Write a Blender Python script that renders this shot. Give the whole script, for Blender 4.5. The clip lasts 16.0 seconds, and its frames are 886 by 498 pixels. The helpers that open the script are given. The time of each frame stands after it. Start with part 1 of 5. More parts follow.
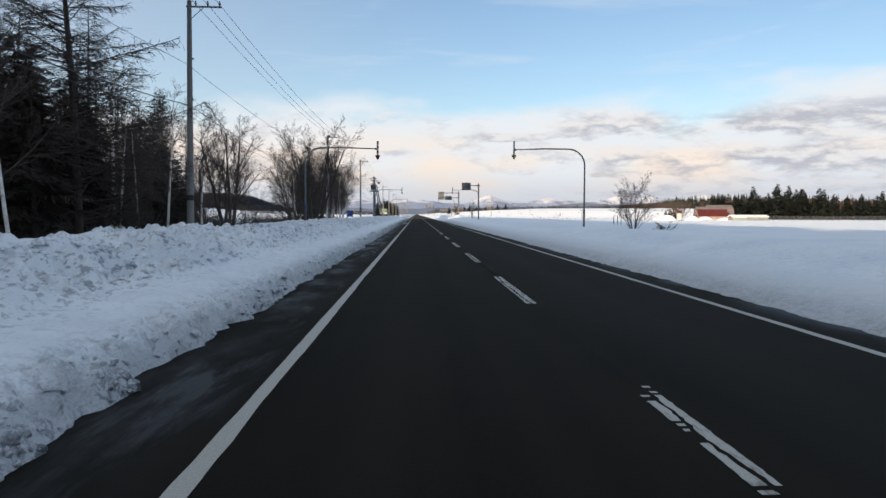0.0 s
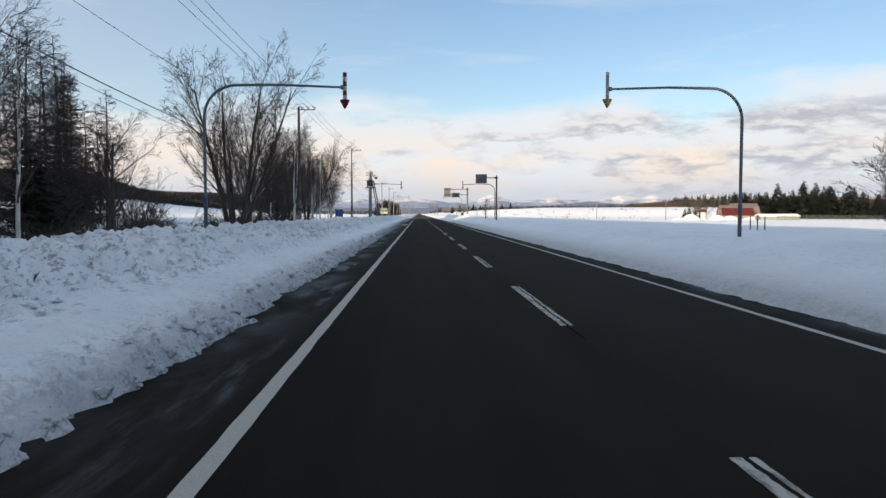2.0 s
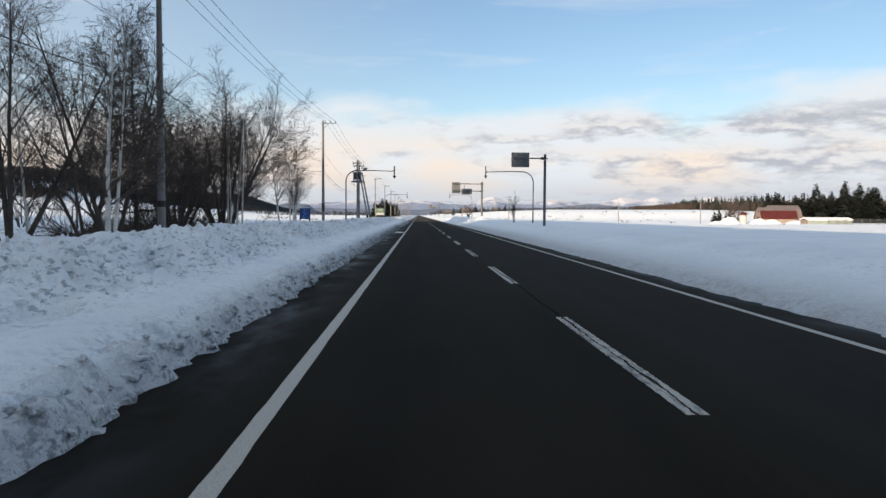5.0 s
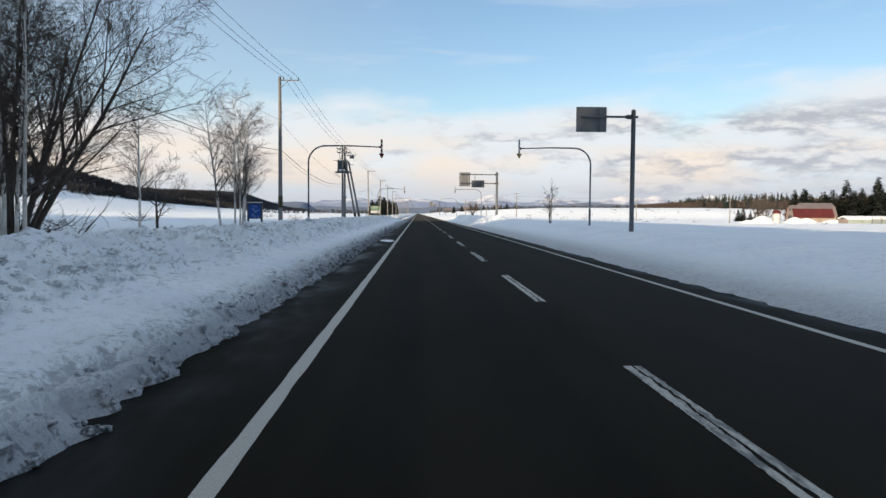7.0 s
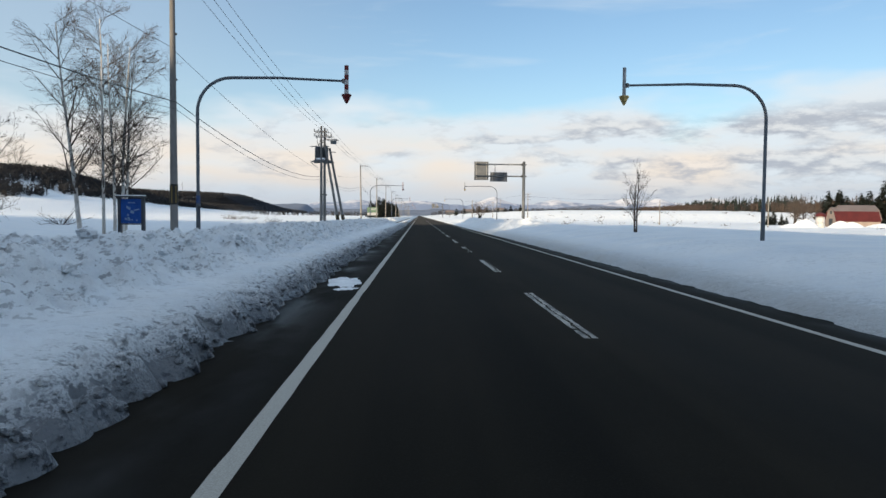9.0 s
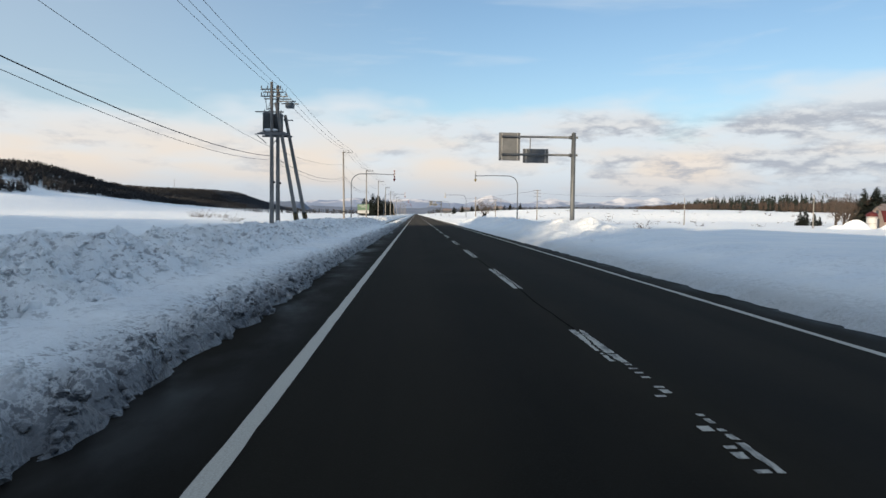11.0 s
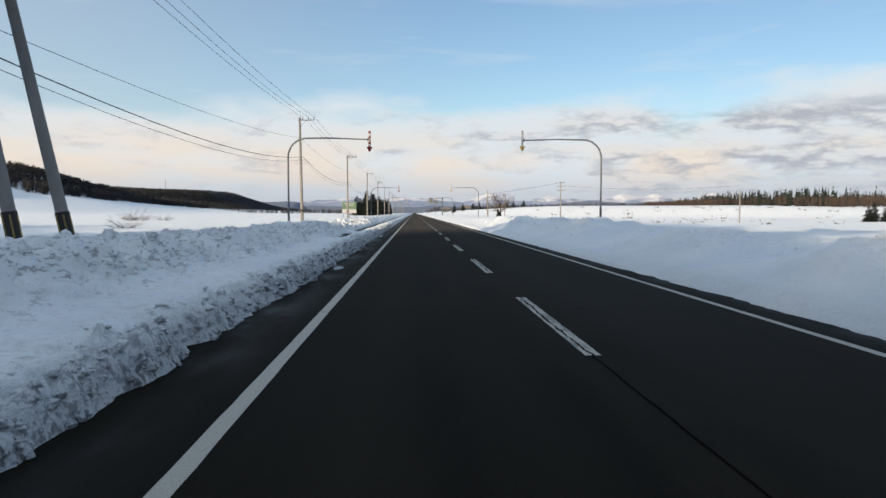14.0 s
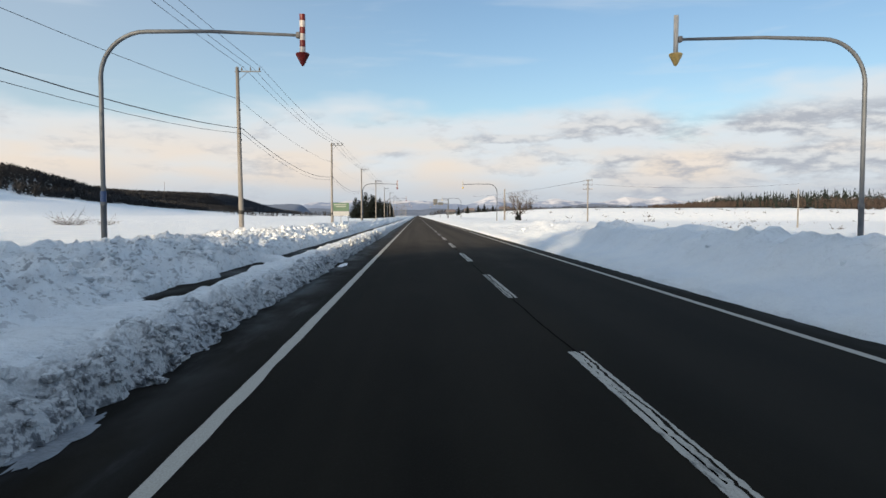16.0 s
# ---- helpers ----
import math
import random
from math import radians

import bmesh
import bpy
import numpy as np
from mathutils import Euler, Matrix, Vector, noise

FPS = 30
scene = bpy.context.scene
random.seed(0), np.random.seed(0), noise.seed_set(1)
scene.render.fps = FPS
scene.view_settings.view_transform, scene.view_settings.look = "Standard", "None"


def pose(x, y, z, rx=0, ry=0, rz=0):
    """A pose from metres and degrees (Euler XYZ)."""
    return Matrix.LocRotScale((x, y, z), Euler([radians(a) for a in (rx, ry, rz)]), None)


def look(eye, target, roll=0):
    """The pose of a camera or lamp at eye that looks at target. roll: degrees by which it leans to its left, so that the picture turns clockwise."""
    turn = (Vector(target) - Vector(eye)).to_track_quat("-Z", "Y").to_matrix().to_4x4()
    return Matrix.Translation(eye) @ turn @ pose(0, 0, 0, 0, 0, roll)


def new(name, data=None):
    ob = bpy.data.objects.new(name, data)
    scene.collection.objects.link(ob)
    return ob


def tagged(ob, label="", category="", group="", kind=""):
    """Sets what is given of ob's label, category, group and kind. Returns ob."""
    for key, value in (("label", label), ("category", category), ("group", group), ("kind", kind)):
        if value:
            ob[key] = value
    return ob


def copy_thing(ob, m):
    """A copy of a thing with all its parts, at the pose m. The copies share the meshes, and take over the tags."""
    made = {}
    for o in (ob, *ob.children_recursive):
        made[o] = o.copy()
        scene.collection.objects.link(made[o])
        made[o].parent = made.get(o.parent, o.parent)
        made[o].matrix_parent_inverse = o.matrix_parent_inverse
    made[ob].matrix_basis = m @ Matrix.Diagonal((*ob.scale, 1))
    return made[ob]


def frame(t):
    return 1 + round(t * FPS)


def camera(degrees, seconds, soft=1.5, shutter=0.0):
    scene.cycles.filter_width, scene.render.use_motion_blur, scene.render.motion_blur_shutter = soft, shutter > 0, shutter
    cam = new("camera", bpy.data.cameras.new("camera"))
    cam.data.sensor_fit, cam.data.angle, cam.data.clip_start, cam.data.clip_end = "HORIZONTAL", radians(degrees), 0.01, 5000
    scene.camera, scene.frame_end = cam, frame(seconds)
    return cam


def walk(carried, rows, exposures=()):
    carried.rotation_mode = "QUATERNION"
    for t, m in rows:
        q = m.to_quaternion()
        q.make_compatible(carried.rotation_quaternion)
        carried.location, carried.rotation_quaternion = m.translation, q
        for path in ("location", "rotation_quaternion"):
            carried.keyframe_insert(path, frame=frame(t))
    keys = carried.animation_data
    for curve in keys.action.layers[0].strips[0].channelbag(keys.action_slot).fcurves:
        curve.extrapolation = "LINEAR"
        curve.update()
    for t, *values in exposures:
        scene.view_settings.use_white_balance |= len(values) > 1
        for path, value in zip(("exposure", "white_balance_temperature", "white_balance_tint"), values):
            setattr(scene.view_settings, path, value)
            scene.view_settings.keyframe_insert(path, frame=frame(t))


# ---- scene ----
cam = camera(64.75, 16.0)
# seconds, x, y, z, yaw, pitch, roll
ROWS = [
    (0, -1.926, 3.482, 1.485, -2.20, -2.85, 0.14),
    (0.5, -1.925, 9.142, 1.483, -2.20, -2.62, 0.15),
    (1, -1.925, 14.849, 1.483, -2.15, -2.96, -0.00),
    (1.5, -1.939, 20.423, 1.476, -2.09, -2.85, 0.06),
    (2, -1.958, 25.902, 1.476, -2.00, -2.89, 0.04),
    (2.5, -1.989, 31.359, 1.486, -1.95, -2.80, 0.12),
    (3, -2.030, 37.104, 1.477, -1.91, -2.76, 0.25),
    (3.5, -2.061, 42.796, 1.487, -1.89, -2.87, 0.21),
    (4, -2.085, 48.419, 1.475, -1.95, -2.76, 0.27),
    (6.5, -2.091, 77.478, 1.475, -2.08, -2.83, 0.36),
    (7, -2.093, 83.321, 1.476, -2.09, -2.91, 0.38),
    (7.5, -2.099, 89.395, 1.474, -2.08, -2.90, 0.40),
    (8, -2.092, 95.174, 1.473, -2.06, -3.02, 0.47),
    (8.5, -2.094, 100.849, 1.472, -2.02, -2.85, 0.34),
    (9, -2.104, 106.645, 1.472, -1.99, -2.72, 0.51),
    (11.5, -2.053, 137.237, 1.473, -2.34, -2.87, 0.67),
    (12, -2.023, 143.259, 1.472, -2.38, -2.76, 0.61),
    (12.5, -1.989, 149.265, 1.483, -2.39, -2.73, 0.55),
    (13, -1.949, 155.309, 1.480, -2.33, -2.77, 0.21),
    (13.5, -1.904, 161.656, 1.489, -2.37, -2.71, 0.31),
    (14, -1.861, 167.888, 1.478, -2.38, -2.96, 0.08),
    (14.5, -1.817, 173.983, 1.483, -2.31, -2.94, -0.01),
    (15, -1.786, 180.125, 1.471, -2.29, -2.87, 0.01),
    (15.5, -1.754, 186.473, 1.477, -2.20, -2.87, -0.13),
    (16, -1.732, 192.490, 1.485, -2.12, -2.74, 0.08),
]
walk(cam, [(t, pose(x, y, z, 90 + p, 0, w) @ pose(0, 0, 0, 0, 0, r)) for t, x, y, z, w, p, r in ROWS], exposures=[(0, 0.80, 6450, 9), (6, 0.79, 6400, 8), (9, 0.74, 6200, 5), (12, 0.66, 6250, 6), (16, 0.65, 6300, 6)])

# ---------------------------------------------------------------- light
SUN_EL, SUN_AZ = radians(11.5), radians(-148.0)  # azimuth from +y, clockwise; behind to the left
world = bpy.data.worlds.new("winter_sky")
scene.world = world
world.use_nodes = True
wn, wl = world.node_tree.nodes, world.node_tree.links
wn.clear()


def wnode(kind, **inputs):
    n = wn.new(kind)
    for k, v in inputs.items():
        n.inputs[k.replace("_", " ")].default_value = v
    return n


w_out = wnode("ShaderNodeOutputWorld")
w_bg = wnode("ShaderNodeBackground", Strength=0.6)
w_sky = wnode("ShaderNodeTexSky")
w_sky.sky_type, w_sky.sun_disc = "NISHITA", False
w_sky.sun_elevation, w_sky.sun_rotation = SUN_EL, SUN_AZ
w_sky.air_density, w_sky.dust_density, w_sky.ozone_density = 1.0, 0.4, 2.0
SKY_GAIN = 0.156
w_gain = wnode("ShaderNodeVectorMath")
w_gain.operation = "MULTIPLY"
w_gain.inputs[1].default_value = (SKY_GAIN * 1.03, SKY_GAIN * 0.98, SKY_GAIN * 1.0)
wl.new(w_sky.outputs["Color"], w_gain.inputs[0])
w_tc = wnode("ShaderNodeTexCoord")
w_sep = wnode("ShaderNodeSeparateXYZ")
wl.new(w_tc.outputs["Generated"], w_sep.inputs[0])


def w_noise(scale_xyz, offset, detail, rough, distortion=0.0):
    m = wn.new("ShaderNodeMapping")
    m.inputs["Scale"].default_value = scale_xyz
    m.inputs["Location"].default_value = offset
    wl.new(w_tc.outputs["Generated"], m.inputs["Vector"])
    n = wnode("ShaderNodeTexNoise", Scale=1.0, Detail=detail, Roughness=rough, Distortion=distortion)
    wl.new(m.outputs[0], n.inputs["Vector"])
    return n.outputs["Fac"]


def w_range(sock, a, b, c=0.0, d=1.0, smooth=True):
    n = wn.new("ShaderNodeMapRange")
    n.interpolation_type = "SMOOTHSTEP" if smooth else "LINEAR"
    for k, v in zip(("From Min", "From Max", "To Min", "To Max"), (a, b, c, d)):
        n.inputs[k].default_value = v
    wl.new(sock, n.inputs["Value"])
    return n.outputs[0]


def w_math(op, a, b):
    n = wn.new("ShaderNodeMath")
    n.operation = op
    for i, v in enumerate((a, b)):
        if isinstance(v, (int, float)):
            n.inputs[i].default_value = v
        else:
            wl.new(v, n.inputs[i])
    n.use_clamp = op in ("MULTIPLY", "ADD", "MAXIMUM")
    return n.outputs[0]


def w_mix(fac, a, b):
    n = wn.new("ShaderNodeMix")
    n.data_type = "RGBA"
    if isinstance(fac, (int, float)):
        n.inputs["Factor"].default_value = fac
    else:
        wl.new(fac, n.inputs["Factor"])
    for key, v in ((6, a), (7, b)):
        if isinstance(v, tuple):
            n.inputs[key].default_value = (*v, 1)
        else:
            wl.new(v, n.inputs[key])
    return n.outputs[2]


def w_square(sock, centre, half):
    d = w_math("DIVIDE", w_math("SUBTRACT", sock, centre), half)
    n = wn.new("ShaderNodeMath")
    n.operation = "MULTIPLY"
    wl.new(d, n.inputs[0])
    wl.new(d, n.inputs[1])
    return n.outputs[0]


# cloud deck low over the horizon, thin streaks above it
w_z = w_sep.outputs["Z"]
edge_noise = w_noise((3.0, 3.0, 9.0), (1.3, 0.4, 0.0), 4, 0.55)
deck_height = w_math("ADD", w_z, w_range(edge_noise, 0.3, 0.7, -0.045, 0.045, False))
deck_height = w_math("SUBTRACT", deck_height, w_range(w_sep.outputs["X"], -0.3, 0.5, 0.0, 0.012, False))
deck = w_range(deck_height, 0.165, 0.115)
streaks = w_range(w_noise((3.2, 3.2, 24.0), (5.1, 2.0, 0.7), 5, 0.55, 0.4), 0.52, 0.74, 0.0, 0.32)
cover = w_math("MAXIMUM", deck, streaks)
overhead_fill = w_range(w_z, 0.30, 0.65, 0.0, 0.5)  # unseen pale cover added overhead to brighten the skylight
CLOUD_SCALE, CLOUD_AT = (13.0, 13.0, 42.0), (0.2, 3.7, 1.1)
body = w_noise(CLOUD_SCALE, CLOUD_AT, 9, 0.60, 0.1)
above = w_noise(CLOUD_SCALE, (CLOUD_AT[0] - 0.04, CLOUD_AT[1], CLOUD_AT[2] + 0.34), 9, 0.60, 0.1)
relief = w_range(w_math("SUBTRACT", above, body), 0.09, -0.11)  # 1 on sunlit tops, 0 on undersides
# heavier banks of cloud: bearing X, height Z, half width, half height, weight
for cx, cz, rx, rz, weight in ((0.50, 0.116, 0.19, 0.020, 0.12), (0.34, 0.110, 0.08, 0.011, 0.09), (0.48, 0.072, 0.17, 0.020, 0.09), (0.56, 0.085, 0.10, 0.02, 0.07), (0.13, 0.108, 0.10, 0.008, 0.11), (-0.02, 0.088, 0.06, 0.008, 0.10), (-0.39, 0.084, 0.08, 0.007, 0.11), (-0.56, 0.078, 0.05, 0.005, 0.09), (0.36, 0.052, 0.18, 0.016, 0.08), (0.20, 0.075, 0.07, 0.007, 0.06)):
    dx = w_square(w_sep.outputs["X"], cx, rx)
    dz = w_square(w_z, cz, rz)
    near = wn.new("ShaderNodeMath")
    near.operation = "ADD"
    wl.new(dx, near.inputs[0])
    wl.new(dz, near.inputs[1])
    body = w_math("ADD", body, w_range(near.outputs[0], 1.0, 0.0, 0.0, weight))
body = w_math("ADD", body, w_range(w_sep.outputs["X"], 0.0, 0.45, -0.03, 0.045, False))
thick = w_math("MULTIPLY", w_range(body, 0.46, 0.62), w_range(w_z, 0.158, 0.125))
thick = w_math("MULTIPLY", thick, w_range(w_sep.outputs["X"], -0.45, 0.25, 0.5, 1.0))
glow = w_math("MULTIPLY", w_range(w_z, 0.005, 0.05), w_range(w_z, 0.14, 0.07))
glow = w_math("MULTIPLY", glow, w_range(w_noise((4.0, 4.0, 16.0), (8.0, 1.0, 0.0), 3, 0.5), 0.36, 0.60))
pale = w_mix(glow, (0.80, 0.83, 0.87), (0.94, 0.80, 0.69))
lit_top = w_mix(w_math("MULTIPLY", glow, 0.8), (0.80, 0.78, 0.78), (0.98, 0.83, 0.72))
puff = w_mix(relief, (0.44, 0.45, 0.51), lit_top)
cloud = w_mix(w_math("MULTIPLY", thick, 0.85), pale, puff)
haze = w_range(w_z, 0.075, 0.01, 0.0, 0.75)
cloud = w_mix(haze, cloud, (0.55, 0.57, 0.635))
thin = w_range(w_sep.outputs["X"], 0.15, -0.7, 0.0, 0.42)  # thin bright haze towards the sun
clear = w_mix(thin, w_gain.outputs[0], (0.80, 0.86, 0.93))
sky_colour = w_mix(overhead_fill, w_mix(cover, clear, cloud), (0.71, 0.80, 0.93))
wl.new(sky_colour, w_bg.inputs["Color"])
wl.new(w_bg.outputs[0], w_out.inputs["Surface"])

sun = new("sun", bpy.data.lights.new("sun", "SUN"))
sun.data.energy, sun.data.angle, sun.data.color = 5.0, radians(0.6), (1.0, 0.75, 0.49)
sun_from = Vector((math.sin(SUN_AZ) * math.cos(SUN_EL), math.cos(SUN_AZ) * math.cos(SUN_EL), math.sin(SUN_EL)))
sun.matrix_world = look((0, 0, 50), Vector((0, 0, 50)) - sun_from)


# ---------------------------------------------------------------- materials
class Mat:
    """A node material with a few shorthands."""

    def __init__(self, name, colour, rough=0.7, metal=0.0, spec=0.3):
        self.m = bpy.data.materials.new(name)
        self.m.use_nodes = True
        self.n, self.l = self.m.node_tree.nodes, self.m.node_tree.links
        self.b = self.n["Principled BSDF"]
        self.b.inputs["Base Color"].default_value = (*colour, 1)
        self.b.inputs["Roughness"].default_value = rough
        self.b.inputs["Metallic"].default_value = metal
        self.b.inputs["Specular IOR Level"].default_value = spec
        self.tc = self.n.new("ShaderNodeTexCoord")

    def xyz(self, scale=(1, 1, 1), space="Object"):
        m = self.n.new("ShaderNodeMapping")
        m.inputs["Scale"].default_value = scale
        self.l.new(self.tc.outputs[space], m.inputs["Vector"])
        return m.outputs[0]

    def axis(self, k):
        s = self.n.new("ShaderNodeSeparateXYZ")
        self.l.new(self.tc.outputs["Object"], s.inputs[0])
        return s.outputs[k]

    def noise(self, scale=1.0, detail=4, rough=0.55, stretch=(1, 1, 1), dist=0.0):
        n = self.n.new("ShaderNodeTexNoise")
        n.inputs["Scale"].default_value, n.inputs["Detail"].default_value = scale, detail
        n.inputs["Roughness"].default_value, n.inputs["Distortion"].default_value = rough, dist
        self.l.new(self.xyz(stretch), n.inputs["Vector"])
        return n.outputs["Fac"]

    def ramp(self, sock, a, b, c=0.0, d=1.0):
        n = self.n.new("ShaderNodeMapRange")
        for k, v in zip(("From Min", "From Max", "To Min", "To Max"), (a, b, c, d)):
            n.inputs[k].default_value = v
        self.l.new(sock, n.inputs["Value"])
        return n.outputs[0]

    def math(self, op, a, b):
        n = self.n.new("ShaderNodeMath")
        n.operation = op
        for i, v in enumerate((a, b)):
            if isinstance(v, (int, float)):
                n.inputs[i].default_value = v
            else:
                self.l.new(v, n.inputs[i])
        return n.outputs[0]

    def mix(self, fac, a, b):
        n = self.n.new("ShaderNodeMix")
        n.data_type = "RGBA"
        n.clamp_factor = True
        if isinstance(fac, (int, float)):
            n.inputs["Factor"].default_value = fac
        else:
            self.l.new(fac, n.inputs["Factor"])
        for key, v in ((6, a), (7, b)):
            if isinstance(v, tuple):
                n.inputs[key].default_value = (*v, 1)
            else:
                self.l.new(v, n.inputs[key])
        return n.outputs[2]

    def set(self, key, sock):
        self.l.new(sock, self.b.inputs[key])

    def bump(self, sock, strength=0.3, distance=0.02):
        n = self.n.new("ShaderNodeBump")
        n.inputs["Strength"].default_value, n.inputs["Distance"].default_value = strength, distance
        self.l.new(sock, n.inputs["Height"])
        self.l.new(n.outputs[0], self.b.inputs["Normal"])


def two_tone(name, a, b, scale, rough=0.7, metal=0.0, stretch=(1, 1, 1), bump=0.2, fine=None, dist=0.01):
    """Two close tones in large blotches, broken by a fine grain."""
    k = Mat(name, a, rough, metal)
    big = k.noise(scale, 4, 0.6, stretch)
    grain = k.noise(fine or scale * 9, 3, 0.6, stretch)
    k.set("Base Color", k.mix(k.ramp(k.math("ADD", k.math("MULTIPLY", big, 0.65), k.math("MULTIPLY", grain, 0.35)), 0.36, 0.64), a, b))
    k.set("Roughness", k.ramp(grain, 0.3, 0.7, max(0.05, rough - 0.12), min(1, rough + 0.1)))
    k.bump(grain, bump, dist)
    return k.m


def snow_material():
    k = Mat("old_snow", (0.86, 0.87, 0.88), 0.62, 0, 0.35)
    fine, mid, large = k.noise(26, 4, 0.6), k.noise(3.1, 5, 0.6), k.noise(0.5, 4, 0.55)
    clean = k.mix(k.ramp(large, 0.35, 0.68), (0.75, 0.80, 0.85), (0.85, 0.875, 0.89))
    # road grit thrown onto the banks: dense at the wet edge
    off = k.math("ABSOLUTE", k.axis("X"), 0.0)
    # scattered flecks further up: grit, and the shadows of clods painted as dark spots
    grit_and_clod_shade = k.math("MULTIPLY", k.ramp(k.noise(7.0, 5, 0.70, (1, 0.7, 1.6)), 0.535, 0.585), k.ramp(k.noise(0.9, 3, 0.6), 0.34, 0.50))
    grit_and_clod_shade = k.math("MULTIPLY", grit_and_clod_shade, k.ramp(off, 10.5, 7.5, 0.0, 1.0))
    grit_and_clod_shade = k.math("MULTIPLY", grit_and_clod_shade, k.ramp(off, 5.6, 6.6, 0.18, 1.0))
    grit_and_clod_shade = k.math("MULTIPLY", grit_and_clod_shade, k.ramp(k.axis("X"), 0.0, 1.0, 1.0, 0.25))
    right = k.ramp(k.axis("X"), 0.0, 1.0)
    reach = k.math("ADD", k.ramp(off, 4.95, 4.32), k.math("MULTIPLY", k.math("MULTIPLY", k.ramp(k.axis("Y"), 60, 110), k.ramp(k.axis("Y"), 170, 140)), 0.3))
    reach = k.math("MULTIPLY", reach, k.ramp(off, 5.5, 4.7))
    lumps = k.math("ADD", k.math("MULTIPLY", k.noise(6.5, 5, 0.68), 0.6), k.math("MULTIPLY", k.noise(19.0, 3, 0.6), 0.4))
    edge = k.math("MULTIPLY", reach, k.ramp(lumps, 0.43, 0.56))
    # splash crust: the lowest hand's breadth of the cut bank, thin at the start of the road and heavy further on
    crust = k.math("MULTIPLY", k.ramp(k.math("ADD", k.axis("Z"), k.math("MULTIPLY", k.math("SUBTRACT", lumps, 0.5), 1.5)), 0.28, 0.08), k.ramp(off, 5.6, 5.1))
    crust = k.math("MULTIPLY", crust, k.math("MULTIPLY", k.ramp(k.axis("Y"), 75, 112, 0.4, 0.95), k.ramp(k.axis("Y"), 145, 175, 1.0, 0.45)))
    edge = k.math("MAXIMUM", edge, crust)
    worn_right = k.math("MULTIPLY", right, k.ramp(k.axis("Y"), 140, 190, 0.7, 0.95))
    edge = k.math("MULTIPLY", edge, k.math("SUBTRACT", 1.0, worn_right))
    # fine brown grit blown over the smooth bank opposite
    film = k.math("MULTIPLY", k.math("MULTIPLY", k.ramp(off, 6.3, 4.2), right), k.ramp(k.math("ADD", k.math("MULTIPLY", large, 0.4), k.math("MULTIPLY", k.noise(14, 4, 0.7), 0.6)), 0.22, 0.52))
    # grey on the left bank, nearer the road: thrown dirt plus painted shade
    dirt_and_shade = k.math("MULTIPLY", k.ramp(off, 9.5, 5.0), k.ramp(right, 0.0, 1.0, 0.28, 0.0))
    clean = k.mix(k.math("MULTIPLY", dirt_and_shade, k.ramp(k.noise(2.0, 5, 0.65), 0.3, 0.6)), clean, (0.42, 0.45, 0.49))
    film = k.math("MULTIPLY", film, k.ramp(k.axis("Y"), 150, 205, 1.0, 0.12))
    clean = k.mix(k.math("MULTIPLY", film, 0.5), clean, (0.34, 0.325, 0.30))
    grey = k.mix(k.math("MULTIPLY", edge, 0.92), clean, (0.050, 0.060, 0.076))
    k.set("Base Color", k.mix(k.math("MULTIPLY", grit_and_clod_shade, 0.7), grey, (0.20, 0.215, 0.24)))
    k.set("Roughness", k.ramp(edge, 0.0, 1.0, 0.7, 0.35))
    h = k.math("ADD", k.math("MULTIPLY", mid, 0.8), k.math("MULTIPLY", fine, 0.25))
    k.bump(h, 1.0, 0.16)
    return k.m


